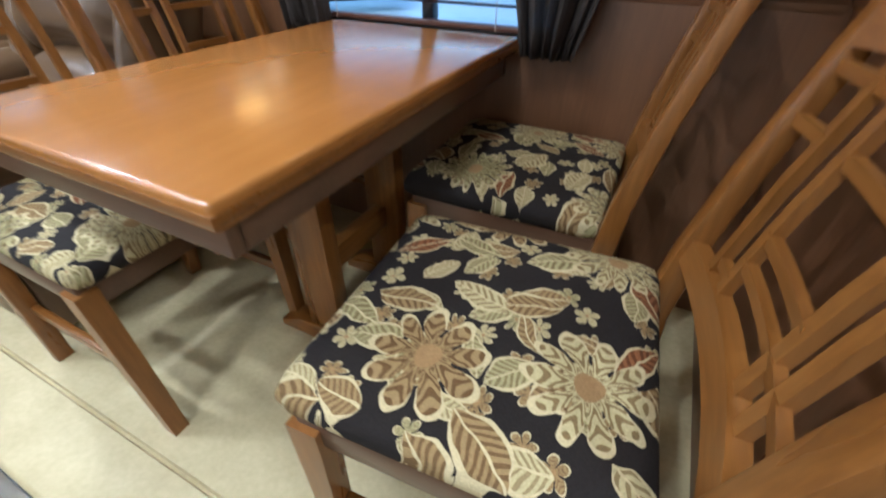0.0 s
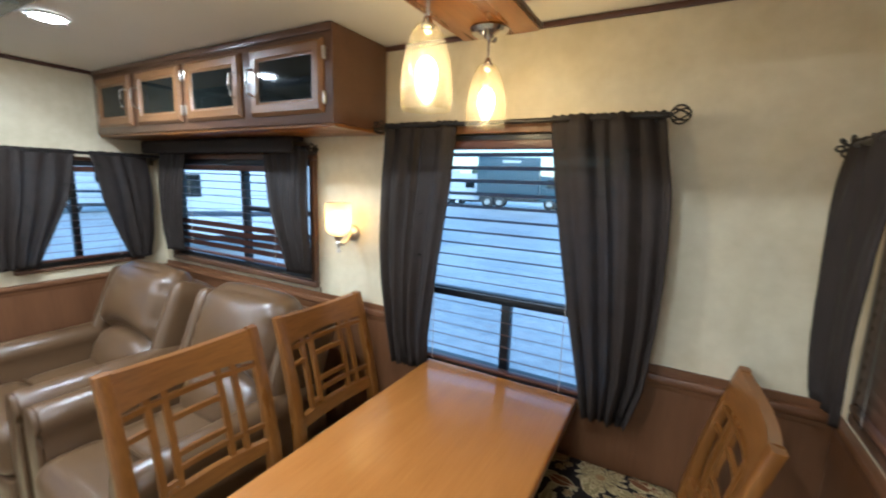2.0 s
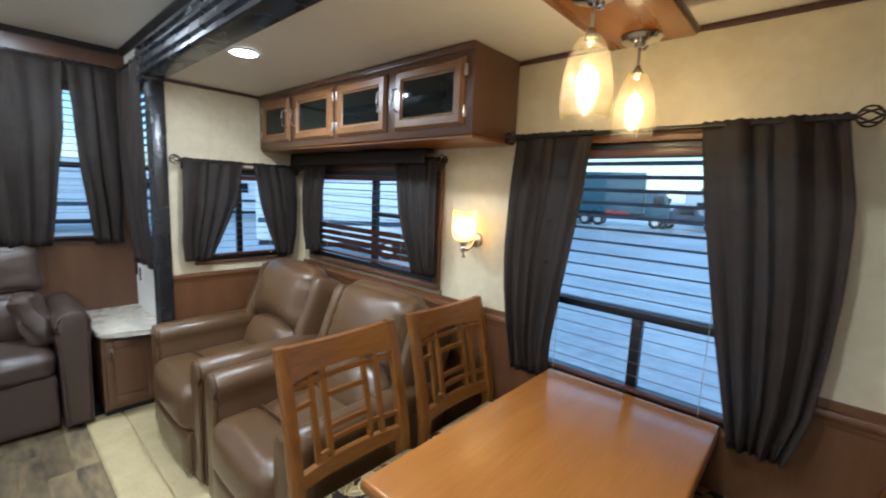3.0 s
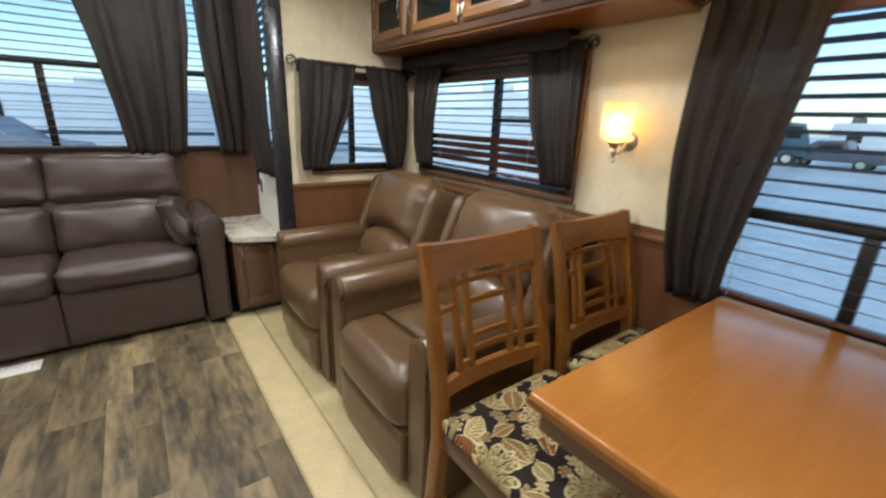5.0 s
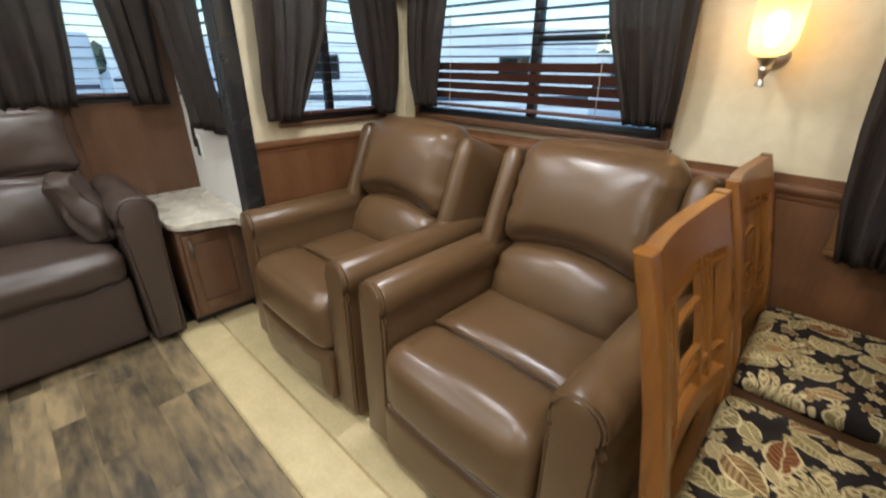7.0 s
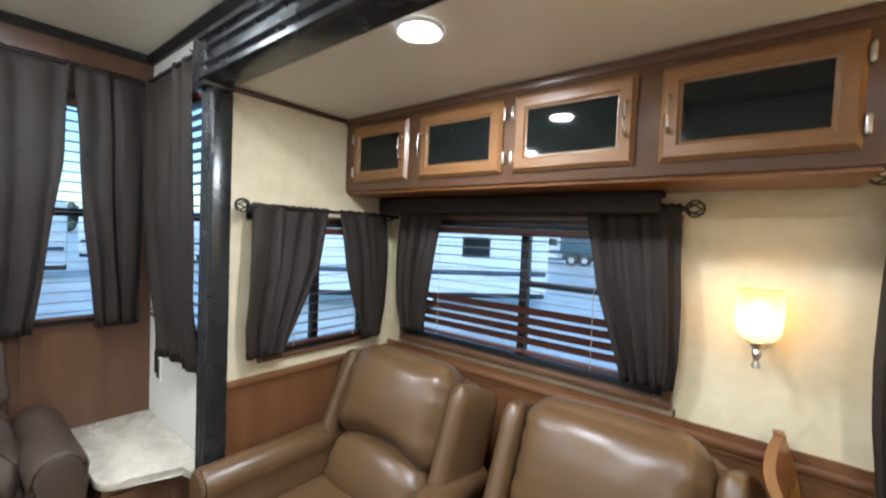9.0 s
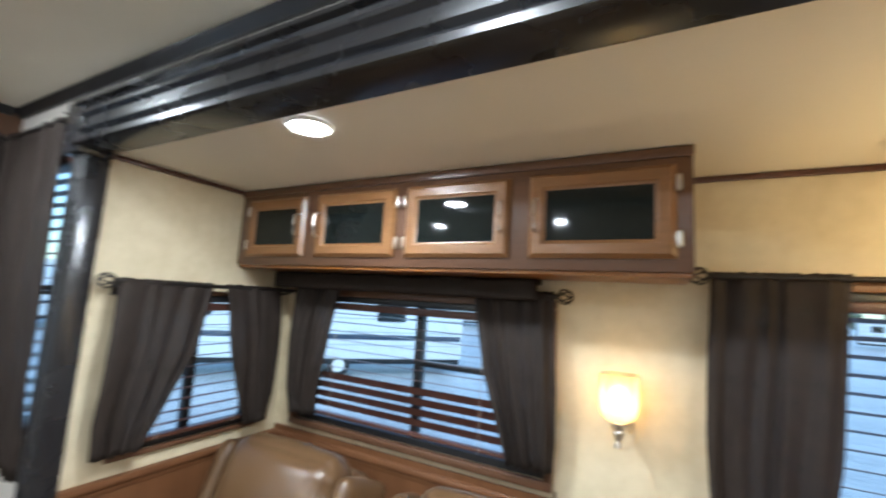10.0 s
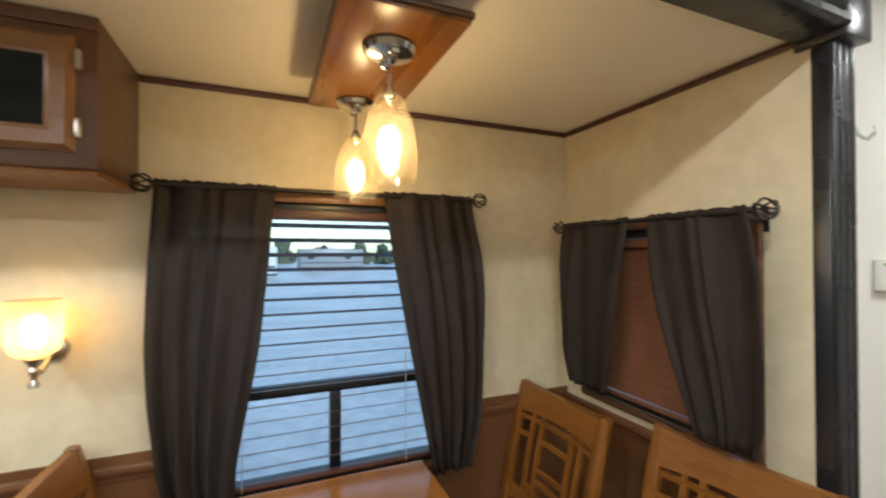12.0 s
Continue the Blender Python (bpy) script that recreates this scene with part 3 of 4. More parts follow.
# wooden surround and sill boards of the windows
def surround(axis, at, out, hole, wide, deep, low, name="window_surround", top=None, stain="cab_"):
    u0, u1, z0, z1 = hole
    m = placed(axis, at, out)
    b = bmesh.new()
    t = wide if top is None else top
    box((u0 - wide, 0.002, z0 - low), (u1 + wide, deep, z0), 0.005, bm=b, m=m)
    box((u0 - wide, 0.002, z1), (u1 + wide, deep, z1 + t), 0.005, bm=b, m=m)
    box((u0 - wide, 0.002, z0), (u0, deep, z1), 0.005, bm=b, m=m)
    box((u1, 0.002, z0), (u1 + wide, deep, z1), 0.005, bm=b, m=m)
    ob = link_mesh(name, b, M[stain + axis])
    return tagged(ob, "brown wooden surround fixed round a window", "trim", "", "structure")


surround("x", 0, 1, WIN_W, 0.03, 0.03, 0.018, stain="door_")
surround("x", 0, 1, WIN_S, 0.03, 0.03, 0.03)
surround("y", XE, 1, WIN_E, 0.03, 0.02, 0.025)
surround("y", XL, -1, WIN_L, 0.02, 0.018, 0.02)

# ---- curtains ----


def curtain(axis, at, out, rows, pleats, seed, label, drop=0.05, amp=0.016):
    """Hanging cloth. rows: (z, u0, u1) from top to bottom; soft pleats deepen where the cloth is drawn in."""
    rnd = random.Random(seed)
    m = placed(axis, at, out)
    ns, nt = pleats * 9, 26
    ph = [rnd.uniform(-0.6, 0.6) for _ in range(pleats + 2)]
    full = max(abs(r[2] - r[1]) for r in rows)
    bm = bmesh.new()
    grid = []
    zt, zb = rows[0][0], rows[-1][0]
    for j in range(nt + 1):
        z = zt + (zb - zt) * j / nt
        for (za, a0, a1), (zc, c0, c1) in zip(rows, rows[1:]):
            if za >= z >= zc - 1e-6:
                f = (za - z) / (za - zc)
                u0, u1 = a0 + (c0 - a0) * f, a1 + (c1 - a1) * f
        w = abs(u1 - u0)
        line = []
        for i in range(ns + 1):
            s = i / ns
            k = min(pleats, max(0, s * pleats + (0.9 * noise.noise(Vector((s * 2.6 + seed * 3.1, 0.2, seed)))) * math.sin(math.pi * s)))
            a = ph[int(k)] * (1 - k % 1) + ph[int(k) + 1] * (k % 1)
            depth = amp * (0.55 + 1.1 * (1 - w / full)) * (1 if j else 0.6)
            wav = math.sin(2 * math.pi * k + a * (1 + 1.2 * j / nt))
            nz = noise.noise(Vector((s * 4 + seed, z * 3, seed * 1.7)))
            hem = max(0.0, (j - nt + 3) / 3)
            wav = 0.75 * wav + 0.35 * math.sin(2 * math.pi * (k * 0.47 + 0.3 * nz) + seed) + 0.12 * math.sin(2 * math.pi * k * 2.3 + 2 * j / nt)
            heading = max(0.0, 1 - j / 2)
            wav += (0.30 * heading + 0.35 * hem) * math.sin(2 * math.pi * k * 3.1 + seed)
            v = drop + depth * wav + 0.014 * nz + 0.016 * math.sin(math.pi * j / nt)
            line.append(bm.verts.new(m @ Vector((u0 + (u1 - u0) * (s + 0.25 / pleats * nz * 0.5), v, z + (0.006 * nz if j == nt else 0) + 0.0025 * heading * math.sin(2 * math.pi * k * 2.7)))))
        grid.append(line)
    for p, q in zip(grid, grid[1:]):
        for i in range(ns):
            bm.faces.new((p[i], p[i + 1], q[i + 1], q[i]))
    ob = link_mesh("curtain", bm, M["fabric"])
    so = ob.modifiers.new("cloth", "SOLIDIFY")
    so.thickness = 0.003
    return tagged(ob, label, "curtain")


def finial(bm, p, axis_dir):
    """A small cage of twisted wires round a ball's outline."""
    p, d = Vector(p), Vector(axis_dir).normalized()
    q = d.to_track_quat("Z", "Y").to_matrix().to_4x4()
    lathe([(0.0001, -0.012), (0.009, -0.012), (0.009, 0), (0.006, 0.004), (0.0001, 0.004)], 10, bm=bm, m=Matrix.Translation(p) @ q)
    pts = []
    for k in range(6):
        steps = range(9) if k % 2 == 0 else range(8, -1, -1)
        for i in steps:
            th = math.pi * (0.06 + 0.88 * i / 8)
            tw = k * math.pi / 3 + 1.4 * i / 8
            pts.append((0.025 * math.sin(th) * math.cos(tw), 0.025 * math.sin(th) * math.sin(tw), 0.028 - 0.025 * math.cos(th)))
    tube(pts, 0.003, 6, bm=bm, m=Matrix.Translation(p) @ q)
    return bm


def rod(axis, at, out, u0, u1, z, drop, ends, label):
    m = placed(axis, at, out)
    r = thing("curtain_rod", label, "curtain rod")
    part("pole", tube([(u0, drop, z), (u1, drop, z)], 0.008, 10, m=m), M["iron"], r)
    dirv = m.to_3x3() @ Vector((1, 0, 0))
    if "a" in ends:
        part("finial", finial(bmesh.new(), m @ Vector((u0, drop, z)), -dirv), M["iron"], r, "wire cage finial")
    if "b" in ends:
        part("finial", finial(bmesh.new(), m @ Vector((u1, drop, z)), dirv), M["iron"], r, "wire cage finial")
    for u in (u0 + 0.03, u1 - 0.03):
        bk = tube([(u, 0.0, z - 0.02), (u, drop * 0.6, z - 0.018), (u, drop, z - 0.009)], 0.005, 8, m=m)
        box((u - 0.012, 0, z - 0.05), (u + 0.012, 0.006, z + 0.012), 0.002, bm=bk, m=m)
        part("bracket", bk, M["iron"], r)
    return r


rod("x", 0, 1, -0.475, 0.50, 1.655, 0.08, "ab", "thin dark iron curtain rod with wire cage finials")
curtain("x", 0, 1, [(1.668, -0.475, -0.165), (1.45, -0.488, -0.178), (1.20, -0.494, -0.212), (1.05, -0.487, -0.235), (0.85, -0.465, -0.265), (0.70, -0.435, -0.275)], 5, 3, "dark grey-brown curtain hanging beside the table window", 0.08)
curtain("x", 0, 1, [(1.668, 0.178, 0.495), (1.45, 0.205, 0.53), (1.20, 0.248, 0.54), (1.05, 0.275, 0.535), (0.85, 0.315, 0.515), (0.70, 0.345, 0.475)], 5, 5, "dark grey-brown curtain hanging beside the table window", 0.08)
rod("x", 0, 1, -2.20, -0.915, 1.575, 0.07, "b", "dark iron curtain rod below the overhead cabinets")
curtain("x", 0, 1, [(1.59, -2.135, -1.865), (1.3, -2.142, -1.915), (1.1, -2.135, -1.955), (0.995, -2.105, -1.97)], 4, 8, "dark grey-brown short curtain beside the wide window", 0.07)
curtain("x", 0, 1, [(1.59, -1.22, -0.925), (1.3, -1.165, -0.91), (1.1, -1.10, -0.91), (0.998, -1.07, -0.92)], 5, 9, "dark grey-brown short curtain beside the wide window", 0.07)
rod("y", XL, -1, -0.79, -0.03, 1.54, 0.07, "a", "short dark iron curtain rod on the end wall")
curtain("y", XL, -1, [(1.552, -0.775, -0.45), (1.3, -0.795, -0.505), (1.08, -0.797, -0.59), (0.965, -0.78, -0.64)], 4, 11, "dark grey-brown short curtain on the end wall", 0.07)
curtain("y", XL, -1, [(1.552, -0.39, -0.108), (1.3, -0.345, -0.10), (1.08, -0.28, -0.105), (0.955, -0.24, -0.125)], 3, 12, "dark grey-brown short curtain on the end wall", 0.07)
rod("y", XE, 1, -0.80, -0.115, 1.565, 0.1, "ab", "short dark iron curtain rod on the end wall")
curtain("y", XE, 1, [(1.578, -0.425, -0.125), (1.3, -0.40, -0.112), (1.1, -0.36, -0.118), (0.975, -0.325, -0.15)], 3, 14, "dark grey-brown short curtain beside the closed blind", 0.1, 0.012)
curtain("y", XE, 1, [(1.578, -0.79, -0.50), (1.4, -0.825, -0.53), (1.2, -0.84, -0.585), (1.05, -0.835, -0.63), (0.965, -0.81, -0.66)], 4, 15, "dark grey-brown short curtain beside the closed blind", 0.1, 0.010)
rod("y", XR, -1, -2.9, -0.905, 2.10, 0.07, "", "dark iron curtain rod across the rear window")
curtain("y", XR, -1, [(2.115, -1.76, -1.165), (1.7, -1.68, -1.185), (1.3, -1.61, -1.235), (0.99, -1.57, -1.275)], 5, 17, "dark grey-brown curtain hanging over the rear window", 0.07)
curtain("y", XR, -1, [(2.115, -1.155, -0.905), (1.7, -1.14, -0.905), (1.3, -1.10, -0.905), (0.99, -1.065, -0.91)], 3, 18, "dark grey-brown curtain hanging in the rear corner", 0.07)
rod("x", YS, 1, -3.03, -2.42, 2.09, 0.06, "b", "dark iron curtain rod on the side wall")
curtain("x", YS, 1, [(2.105, -2.95, -2.435), (1.7, -2.91, -2.385), (1.3, -2.83, -2.352), (0.90, -2.69, -2.35)], 4, 20, "dark grey-brown curtain hanging over the side window", 0.06)

# ---- overhead cabinets ----


def ring_frame(x0, x1, z0, z1, s, y_back, y_front):
    """A mitred door frame with a sloped outer edge and a small inner step, in one piece."""
    prof = [(0.0, y_back), (0.0, y_back - 0.006), (0.012, y_front), (s - 0.01, y_front), (s - 0.006, y_front + 0.006), (s, y_front + 0.008), (s, y_back)]
    bm = bmesh.new()
    loops = []
    for cx, cz, sx, sz in ((x0, z0, 1, 1), (x1, z0, -1, 1), (x1, z1, -1, -1), (x0, z1, 1, -1)):
        loops.append([bm.verts.new((cx + sx * d, y, cz + sz * d)) for d, y in prof])
    for a in range(4):
        p, q = loops[a], loops[(a + 1) % 4]
        for k in range(len(prof)):
            n = (k + 1) % len(prof)
            bm.faces.new((p[k], q[k], q[n], p[n]))
    return bm


CX0, CX1, CYF, CZ0, CZ1 = XL + 0.004, -0.525, -0.312, 1.632, ZC - 0.003
cab = thing("overhead_cabinet", "dark brown wooden overhead cabinet with four smoked-glass doors", "cabinet")
bm = box((CX0, CYF, CZ0 + 0.012), (CX1, -0.013, CZ1), 0.003)
part("body", bm, M["cab_x"], cab)
part("bottom_panel", box((CX0, CYF + 0.01, CZ0), (CX1 - 0.004, -0.013, CZ0 + 0.012), 0.002), M["oak_x"], cab)
part("top_trim", box((CX0, CYF - 0.008, CZ1 - 0.028), (CX1 + 0.002, CYF + 0.002, CZ1), 0.003), M["cab_x"], cab)
DOORS = [(-2.20, -1.862, 1), (-1.80, -1.425, -1), (-1.382, -1.005, 1), (-0.945, -0.563, -1)]
for x0, x1, hand in DOORS:
    z0, z1 = 1.678, 1.925
    s, yf = 0.05, CYF - 0.02
    d = ring_frame(x0, x1, z0, z1, s, CYF - 0.002, yf)
    door = part("door", d, M["door_x"], cab, "lighter brown door frame with smoked glass")
    part("glass_panel", box((x0 + s - 0.002, CYF - 0.012, z0 + s - 0.002), (x1 - s + 0.002, CYF - 0.007, z1 - s + 0.002)), M["dark_glass"], door, "smoked glass")
    hx = (x1 - 0.022) if hand > 0 else (x0 + 0.022)
    zc = (z0 + z1) / 2
    part("handle", tube([(hx, yf - 0.002, zc - 0.048), (hx, yf - 0.022, zc - 0.04), (hx, yf - 0.028, zc), (hx, yf - 0.022, zc + 0.04), (hx, yf - 0.002, zc + 0.048)], 0.0045, 8), M["nickel"], door, "satin nickel bow handle")
    gx = (x0 - 0.006) if hand > 0 else (x1 + 0.006)
    for zz in (z0 + 0.05, z1 - 0.05):
        part("hinge", box((gx - 0.0065, yf + 0.004, zz - 0.022), (gx + 0.0065, CYF, zz + 0.022), 0.006, 3), M["nickel"], door, "nickel hinge")
val = thing("window_valance", "black padded valance below the overhead cabinets", "valance")
part("top_board", box((CX0 + 0.01, -0.10, 1.612), (-0.975, -0.035, 1.632), 0.004), M["fabric"], val)
part("front_panel", pillow((CX0 + 0.01, -0.112, 1.556), (-0.975, -0.092, 1.628), 0.009, (0, 0.004, 0), 12), M["fabric"], val)
part("panel_joint", box((-0.924, -0.004, 0.877), (-0.916, 0, 0.925), 0.001), M["cab_z"], wall_n)

# ---- dining table ----
table = thing("dining_table", "honey-brown laminate dining table with a rounded edge below the window", "table", (0.023, -0.51, 0))
TX, TY = 0.296, 0.473
part("tabletop", box((-TX, -TY, 0.698), (TX, TY, 0.735), 0.007, 3), M["table"], table)
part("edge_band", prism([(-TX - 0.002, -TY - 0.002), (TX + 0.002, -TY - 0.002), (TX + 0.002, TY), (-TX - 0.002, TY)], "z", 0.704, 0.722, 0.004), M["oak_x"], table, "moulded brown edge")
for lo, hi in (((-TX + 0.02, -TY + 0.02, 0.645), (TX - 0.02, -TY + 0.04, 0.7)), ((-TX + 0.02, TY - 0.04, 0.645), (TX - 0.02, TY - 0.02, 0.7)), ((-TX + 0.02, -TY + 0.04, 0.645), (-TX + 0.04, TY - 0.04, 0.7)), ((TX - 0.04, -TY + 0.04, 0.645), (TX - 0.02, TY - 0.04, 0.7))):
    part("apron", box(lo, hi, 0.003), M["cab_x"], table, "dark wooden apron")
for y in (-0.085, 0.23):
    part("pedestal", box((-0.05, y - 0.025, 0.05), (0.06, y + 0.025, 0.698), 0.006), M["oak_z"], table)
    part("foot", prism([(-0.16, 0), (0.16, 0), (0.16, 0.025), (0.08, 0.06), (-0.08, 0.06), (-0.16, 0.025)], "y", y - 0.035, y + 0.035, 0.005), M["oak_x"], table)
part("stretcher", box((-0.02, -0.062, 0.22), (0.02, 0.207, 0.29), 0.005), M["oak_y"], table)

# ---- dining chairs ----


def dining_chair(at, rz):
    c = thing("dining_chair", "honey-brown wooden lattice-back dining chair with floral upholstered seat", "chair", at, rz, "chairs round the table")
    W = 0.228
    side_line = [(0.0, -0.285, -0.25), (0.2, -0.258, -0.214), (0.42, -0.238, -0.192), (0.55, -0.246, -0.207), (0.7, -0.270, -0.237), (0.85, -0.304, -0.275), (0.955, -0.334, -0.308)]
    for s in (-1, 1):
        y0, y1 = sorted((s * W, s * (W - 0.04)))
        t = [[(a, y0, z), (b, y0, z), (b, y1, z), (a, y1, z)] for z, a, b in side_line]
        bm = loft(t)
        bmesh.ops.bevel(bm, geom=[e for e in bm.edges if abs((e.verts[0].co - e.verts[1].co).z) > 0.05], offset=0.006, segments=2, profile=0.5, affect="EDGES")
        part("rear_leg", bm, M["oak_z"], c)
        front = [[(0.225 - 0.026 - k, y0 + (0.004 if z == 0 else 0), z), (0.225, y0 + (0.004 if z == 0 else 0), z), (0.225, y1, z), (0.225 - 0.026 - k, y1, z)] for z, k in ((0, 0.006), (0.4, 0.02), (0.445, 0.02))]
        part("front_leg", loft(front), M["oak_z"], c)
        part("stretcher", box((-0.21, s * (W - 0.028) - 0.009, 0.185), (0.19, s * (W - 0.028) + 0.009, 0.215), 0.004), M["oak_x"], c)
    xb = [(0.40, -0.214), (0.55, -0.226), (0.7, -0.253), (0.85, -0.289), (0.965, -0.323)]

    def back_x(z):
        for (a, p), (b, q) in zip(xb, xb[1:]):
            if a <= z <= b:
                return p + (q - p) * (z - a) / (b - a)
        return xb[-1][1]

    def rail(z0, z1, dip, thick, bow, name):
        loops = []
        for k in range(11):
            u = -1 + 2 * k / 10
            y, g = u * (W - 0.037), 1 - u * u
            b, t = z0 + dip * 0.6 * g, z1 - dip * g
            loops.append([(back_x(b) - thick - bow * g, y, b), (back_x(b) + thick - bow * g, y, b), (back_x(t) + thick - bow * g, y, t), (back_x(t) - thick - bow * g, y, t)])
        return part(name, loft(loops), M["oak_y"], c)

    rail(0.855, 0.953, 0.012, 0.012, 0.022, "top_rail")
    rail(0.545, 0.585, -0.004, 0.011, 0.018, "lower_rail")
    # lattice of uprights and cross bars
    def bow_at(y):
        return 0.02 * (1 - (y / (W - 0.037)) ** 2)
    for y in (-0.125, -0.078, 0.078, 0.125):
        loops = []
        for z in (0.575, 0.72, 0.872):
            x = back_x(z) - bow_at(y)
            loops.append([(x - 0.007, y - 0.009, z), (x + 0.007, y - 0.009, z), (x + 0.007, y + 0.009, z), (x - 0.007, y + 0.009, z)])
        part("slat", loft(loops), M["oak_z"], c)
    for y0, y1, z in ((-0.19, 0.19, 0.835), (-0.078, 0.078, 0.775), (-0.078, 0.078, 0.675), (-0.078, 0.125, 0.635), (-0.125, -0.078, 0.605), (-0.19, -0.125, 0.775), (0.125, 0.19, 0.635)):
        n = 6
        loops = []
        for k in range(n + 1):
            y = y0 + (y1 - y0) * k / n
            x = back_x(z) - bow_at(y)
            loops.append([(x - 0.006, y, z - 0.008), (x + 0.006, y, z - 0.008), (x + 0.006, y, z + 0.008), (x - 0.006, y, z + 0.008)])
        part("crossbar", loft(loops), M["oak_y"], c)
    fr = bmesh.new()
    box((-0.2, -W + 0.01, 0.405), (0.215, -W + 0.03, 0.462), 0.003, bm=fr)
    box((-0.2, W - 0.03, 0.405), (0.215, W - 0.01, 0.462), 0.003, bm=fr)
    box((0.195, -W + 0.03, 0.405), (0.215, W - 0.03, 0.462), 0.003, bm=fr)
    box((-0.2, -W + 0.03, 0.405), (-0.18, W - 0.03, 0.462), 0.003, bm=fr)
    part("seat_frame", fr, M["cab_x"], c)
    part("seat", pillow((-0.205, -W + 0.002, 0.455), (0.245, W - 0.002, 0.51), 0.026, (0, 0, 0.016), 10), M["floral"], c, "black seat cover with cream and rust flowers")
    return c


chair = dining_chair((-0.332, -0.788, 0), 0)
for at, rz in (((-0.335, -0.258, 0), 0), ((0.578, -0.778, 0), 184), ((0.448, -0.242, 0), 181)):
    copy_thing(chair, pose(*at, 0, 0, rz))

# ---- recliners ----


def arm_profile(w, top, r):
    pts = [(-w * 0.42, 0.03), (w * 0.42, 0.03), (w * 0.46, top - 2.2 * r)]
    for k in range(13):
        a = radians(-38 + 256 * k / 12)
        pts.append((r * 1.02 * math.cos(a), top - r + r * math.sin(a)))
    pts.append((-w * 0.46, top - 2.2 * r))
    return pts


def arched(bm, end, rise, seed, m):
    """Bows the upper (end 1) or lower (-1) edge of a back cushion upwards, with gathers towards its sides."""
    lo = [min(v.co[i] for v in bm.verts) for i in range(3)]
    hi = [max(v.co[i] for v in bm.verts) for i in range(3)]
    for v in bm.verts:
        u, f = ((v.co[i] - lo[i]) / (hi[i] - lo[i]) for i in (0, 2))
        e = abs(2 * u - 1)
        near = f if end > 0 else 1 - f
        v.co.z += rise * (1 - e * e) * near ** 2
        g = max(0, (e - 0.66) / 0.34) * (0.4 + 0.6 * math.sin(math.pi * f))
        v.co.y += 0.009 * g * math.sin(v.co.z * 88 + seed * 3 + 3 * u) + 0.006 * noise.noise(v.co * 7 + Vector((seed, 0, 0)))
        v.co.z += 0.004 * noise.noise(v.co * 5 + Vector((0, seed, 2)))
    bmesh.ops.transform(bm, matrix=m, verts=bm.verts)
    return bm


def crumpled(bm, seed, amp, fine=11):
    """Soft folds all over a loose or slack cushion."""
    for v in bm.verts:
        d = Vector([noise.noise(v.co * fine + Vector((seed, k * 7.1, 1.3))) for k in range(3)])
        v.co += amp * d + 0.45 * amp * Vector([noise.noise(v.co * fine * 2.3 + Vector((k * 5.3, seed, 4))) for k in range(3)])
    return bm


def recliner(x, y, width):
    c = thing("recliner", "brown leather recliner with rolled arms and a padded back", "armchair", (x, y, 0), 0, "recliner pair")
    w, aw = width / 2, 0.135
    L = M["leather"]
    for s in (-1, 1):
        cx = s * (w - aw / 2)
        pr = arm_profile(aw, 0.63, 0.064)
        arm = part("arm", prism([(cx + p, q) for p, q in pr], "y", 0.0, 0.72, 0.014), L, c)
        part("arm_front", prism([(cx + p * 0.80, 0.05 + (q - 0.03) * 0.955) for p, q in pr], "y", -0.012, 0.004, 0.006), L, arm)
        edge = [(cx + p * 0.86, -0.004, 0.045 + (q - 0.03) * 0.965) for p, q in pr]
        part("piping", tube(edge[1:] + edge[:1], 0.0045, 6), L, arm)
    iw = w - aw + 0.005
    part("base", box((-iw, 0.03, 0.03), (iw, 0.66, 0.3), 0.01), L, c)
    part("footrest", pillow((-iw, -0.034, 0.04), (iw, 0.05, 0.245), 0.02, (0, 0.008, 0), 8), L, c)
    part("seat_front", pillow((-iw, -0.045, 0.238), (iw, 0.185, 0.468), 0.065, (0, 0.014, 0.008), 12), L, c)
    part("seat", pillow((-iw, 0.17, 0.28), (iw, 0.53, 0.462), 0.045, (0, 0, 0.018), 12), L, c)
    part("seat_seam", tube([(-iw + 0.02 + k * (2 * iw - 0.04) / 8, 0.177, 0.452 + 0.01 * math.sin(math.pi * k / 8)) for k in range(9)], 0.006, 6), L, c)
    lean = Matrix.Translation((0, 0.50, 0.40)) @ Matrix.Rotation(radians(-22), 4, "X")
    bw = w - 0.085
    part("backrest", pillow((-bw, 0.02, -0.2), (bw, 0.15, 0.55), 0.06, (0, 0.01, 0.01), 8, m=lean), L, c)
    part("lumbar_cushion", arched(pillow((-iw, -0.085, -0.02), (iw, 0.06, 0.2), 0.07, (0, 0.045, 0), 16), 1, 0.075, x, lean), L, c)
    part("head_cushion", arched(pillow((-iw - 0.008, -0.115, 0.19), (iw + 0.008, 0.07, 0.585), 0.085, (0, 0.045, 0.014), 18), -1, 0.07, x, lean), L, c)
    for s in (-1, 1):
        tilt = lean @ Matrix.Translation((s * (w - 0.073), 0.02, 0)) @ Matrix.Rotation(radians(-s * 9), 4, "Z")
        part("wing", pillow((-0.036, -0.12, 0.04), (0.036, 0.11, 0.535), 0.033, (0.004, 0.006, 0.01), 10, m=tilt), L, c)
    return c


first = recliner(-1.85, -0.955, 0.785)
bm = bmesh.new()
bmesh.ops.create_grid(bm, x_segments=18, y_segments=10, size=0.5)
for v in bm.verts:
    n3 = noise.noise(Vector((v.co.x * 5, v.co.y * 4, 3.3)))
    v.co = Vector((0.03 + v.co.x * 0.42, -0.048 + 0.012 * n3, 0.135 + v.co.y * 0.16))
part("plastic_cover", bm, M["wrap"], first, "clear crinkled plastic film").modifiers.new("film", "SOLIDIFY").thickness = 0.001
recliner(-1.03, -0.955, 0.765)

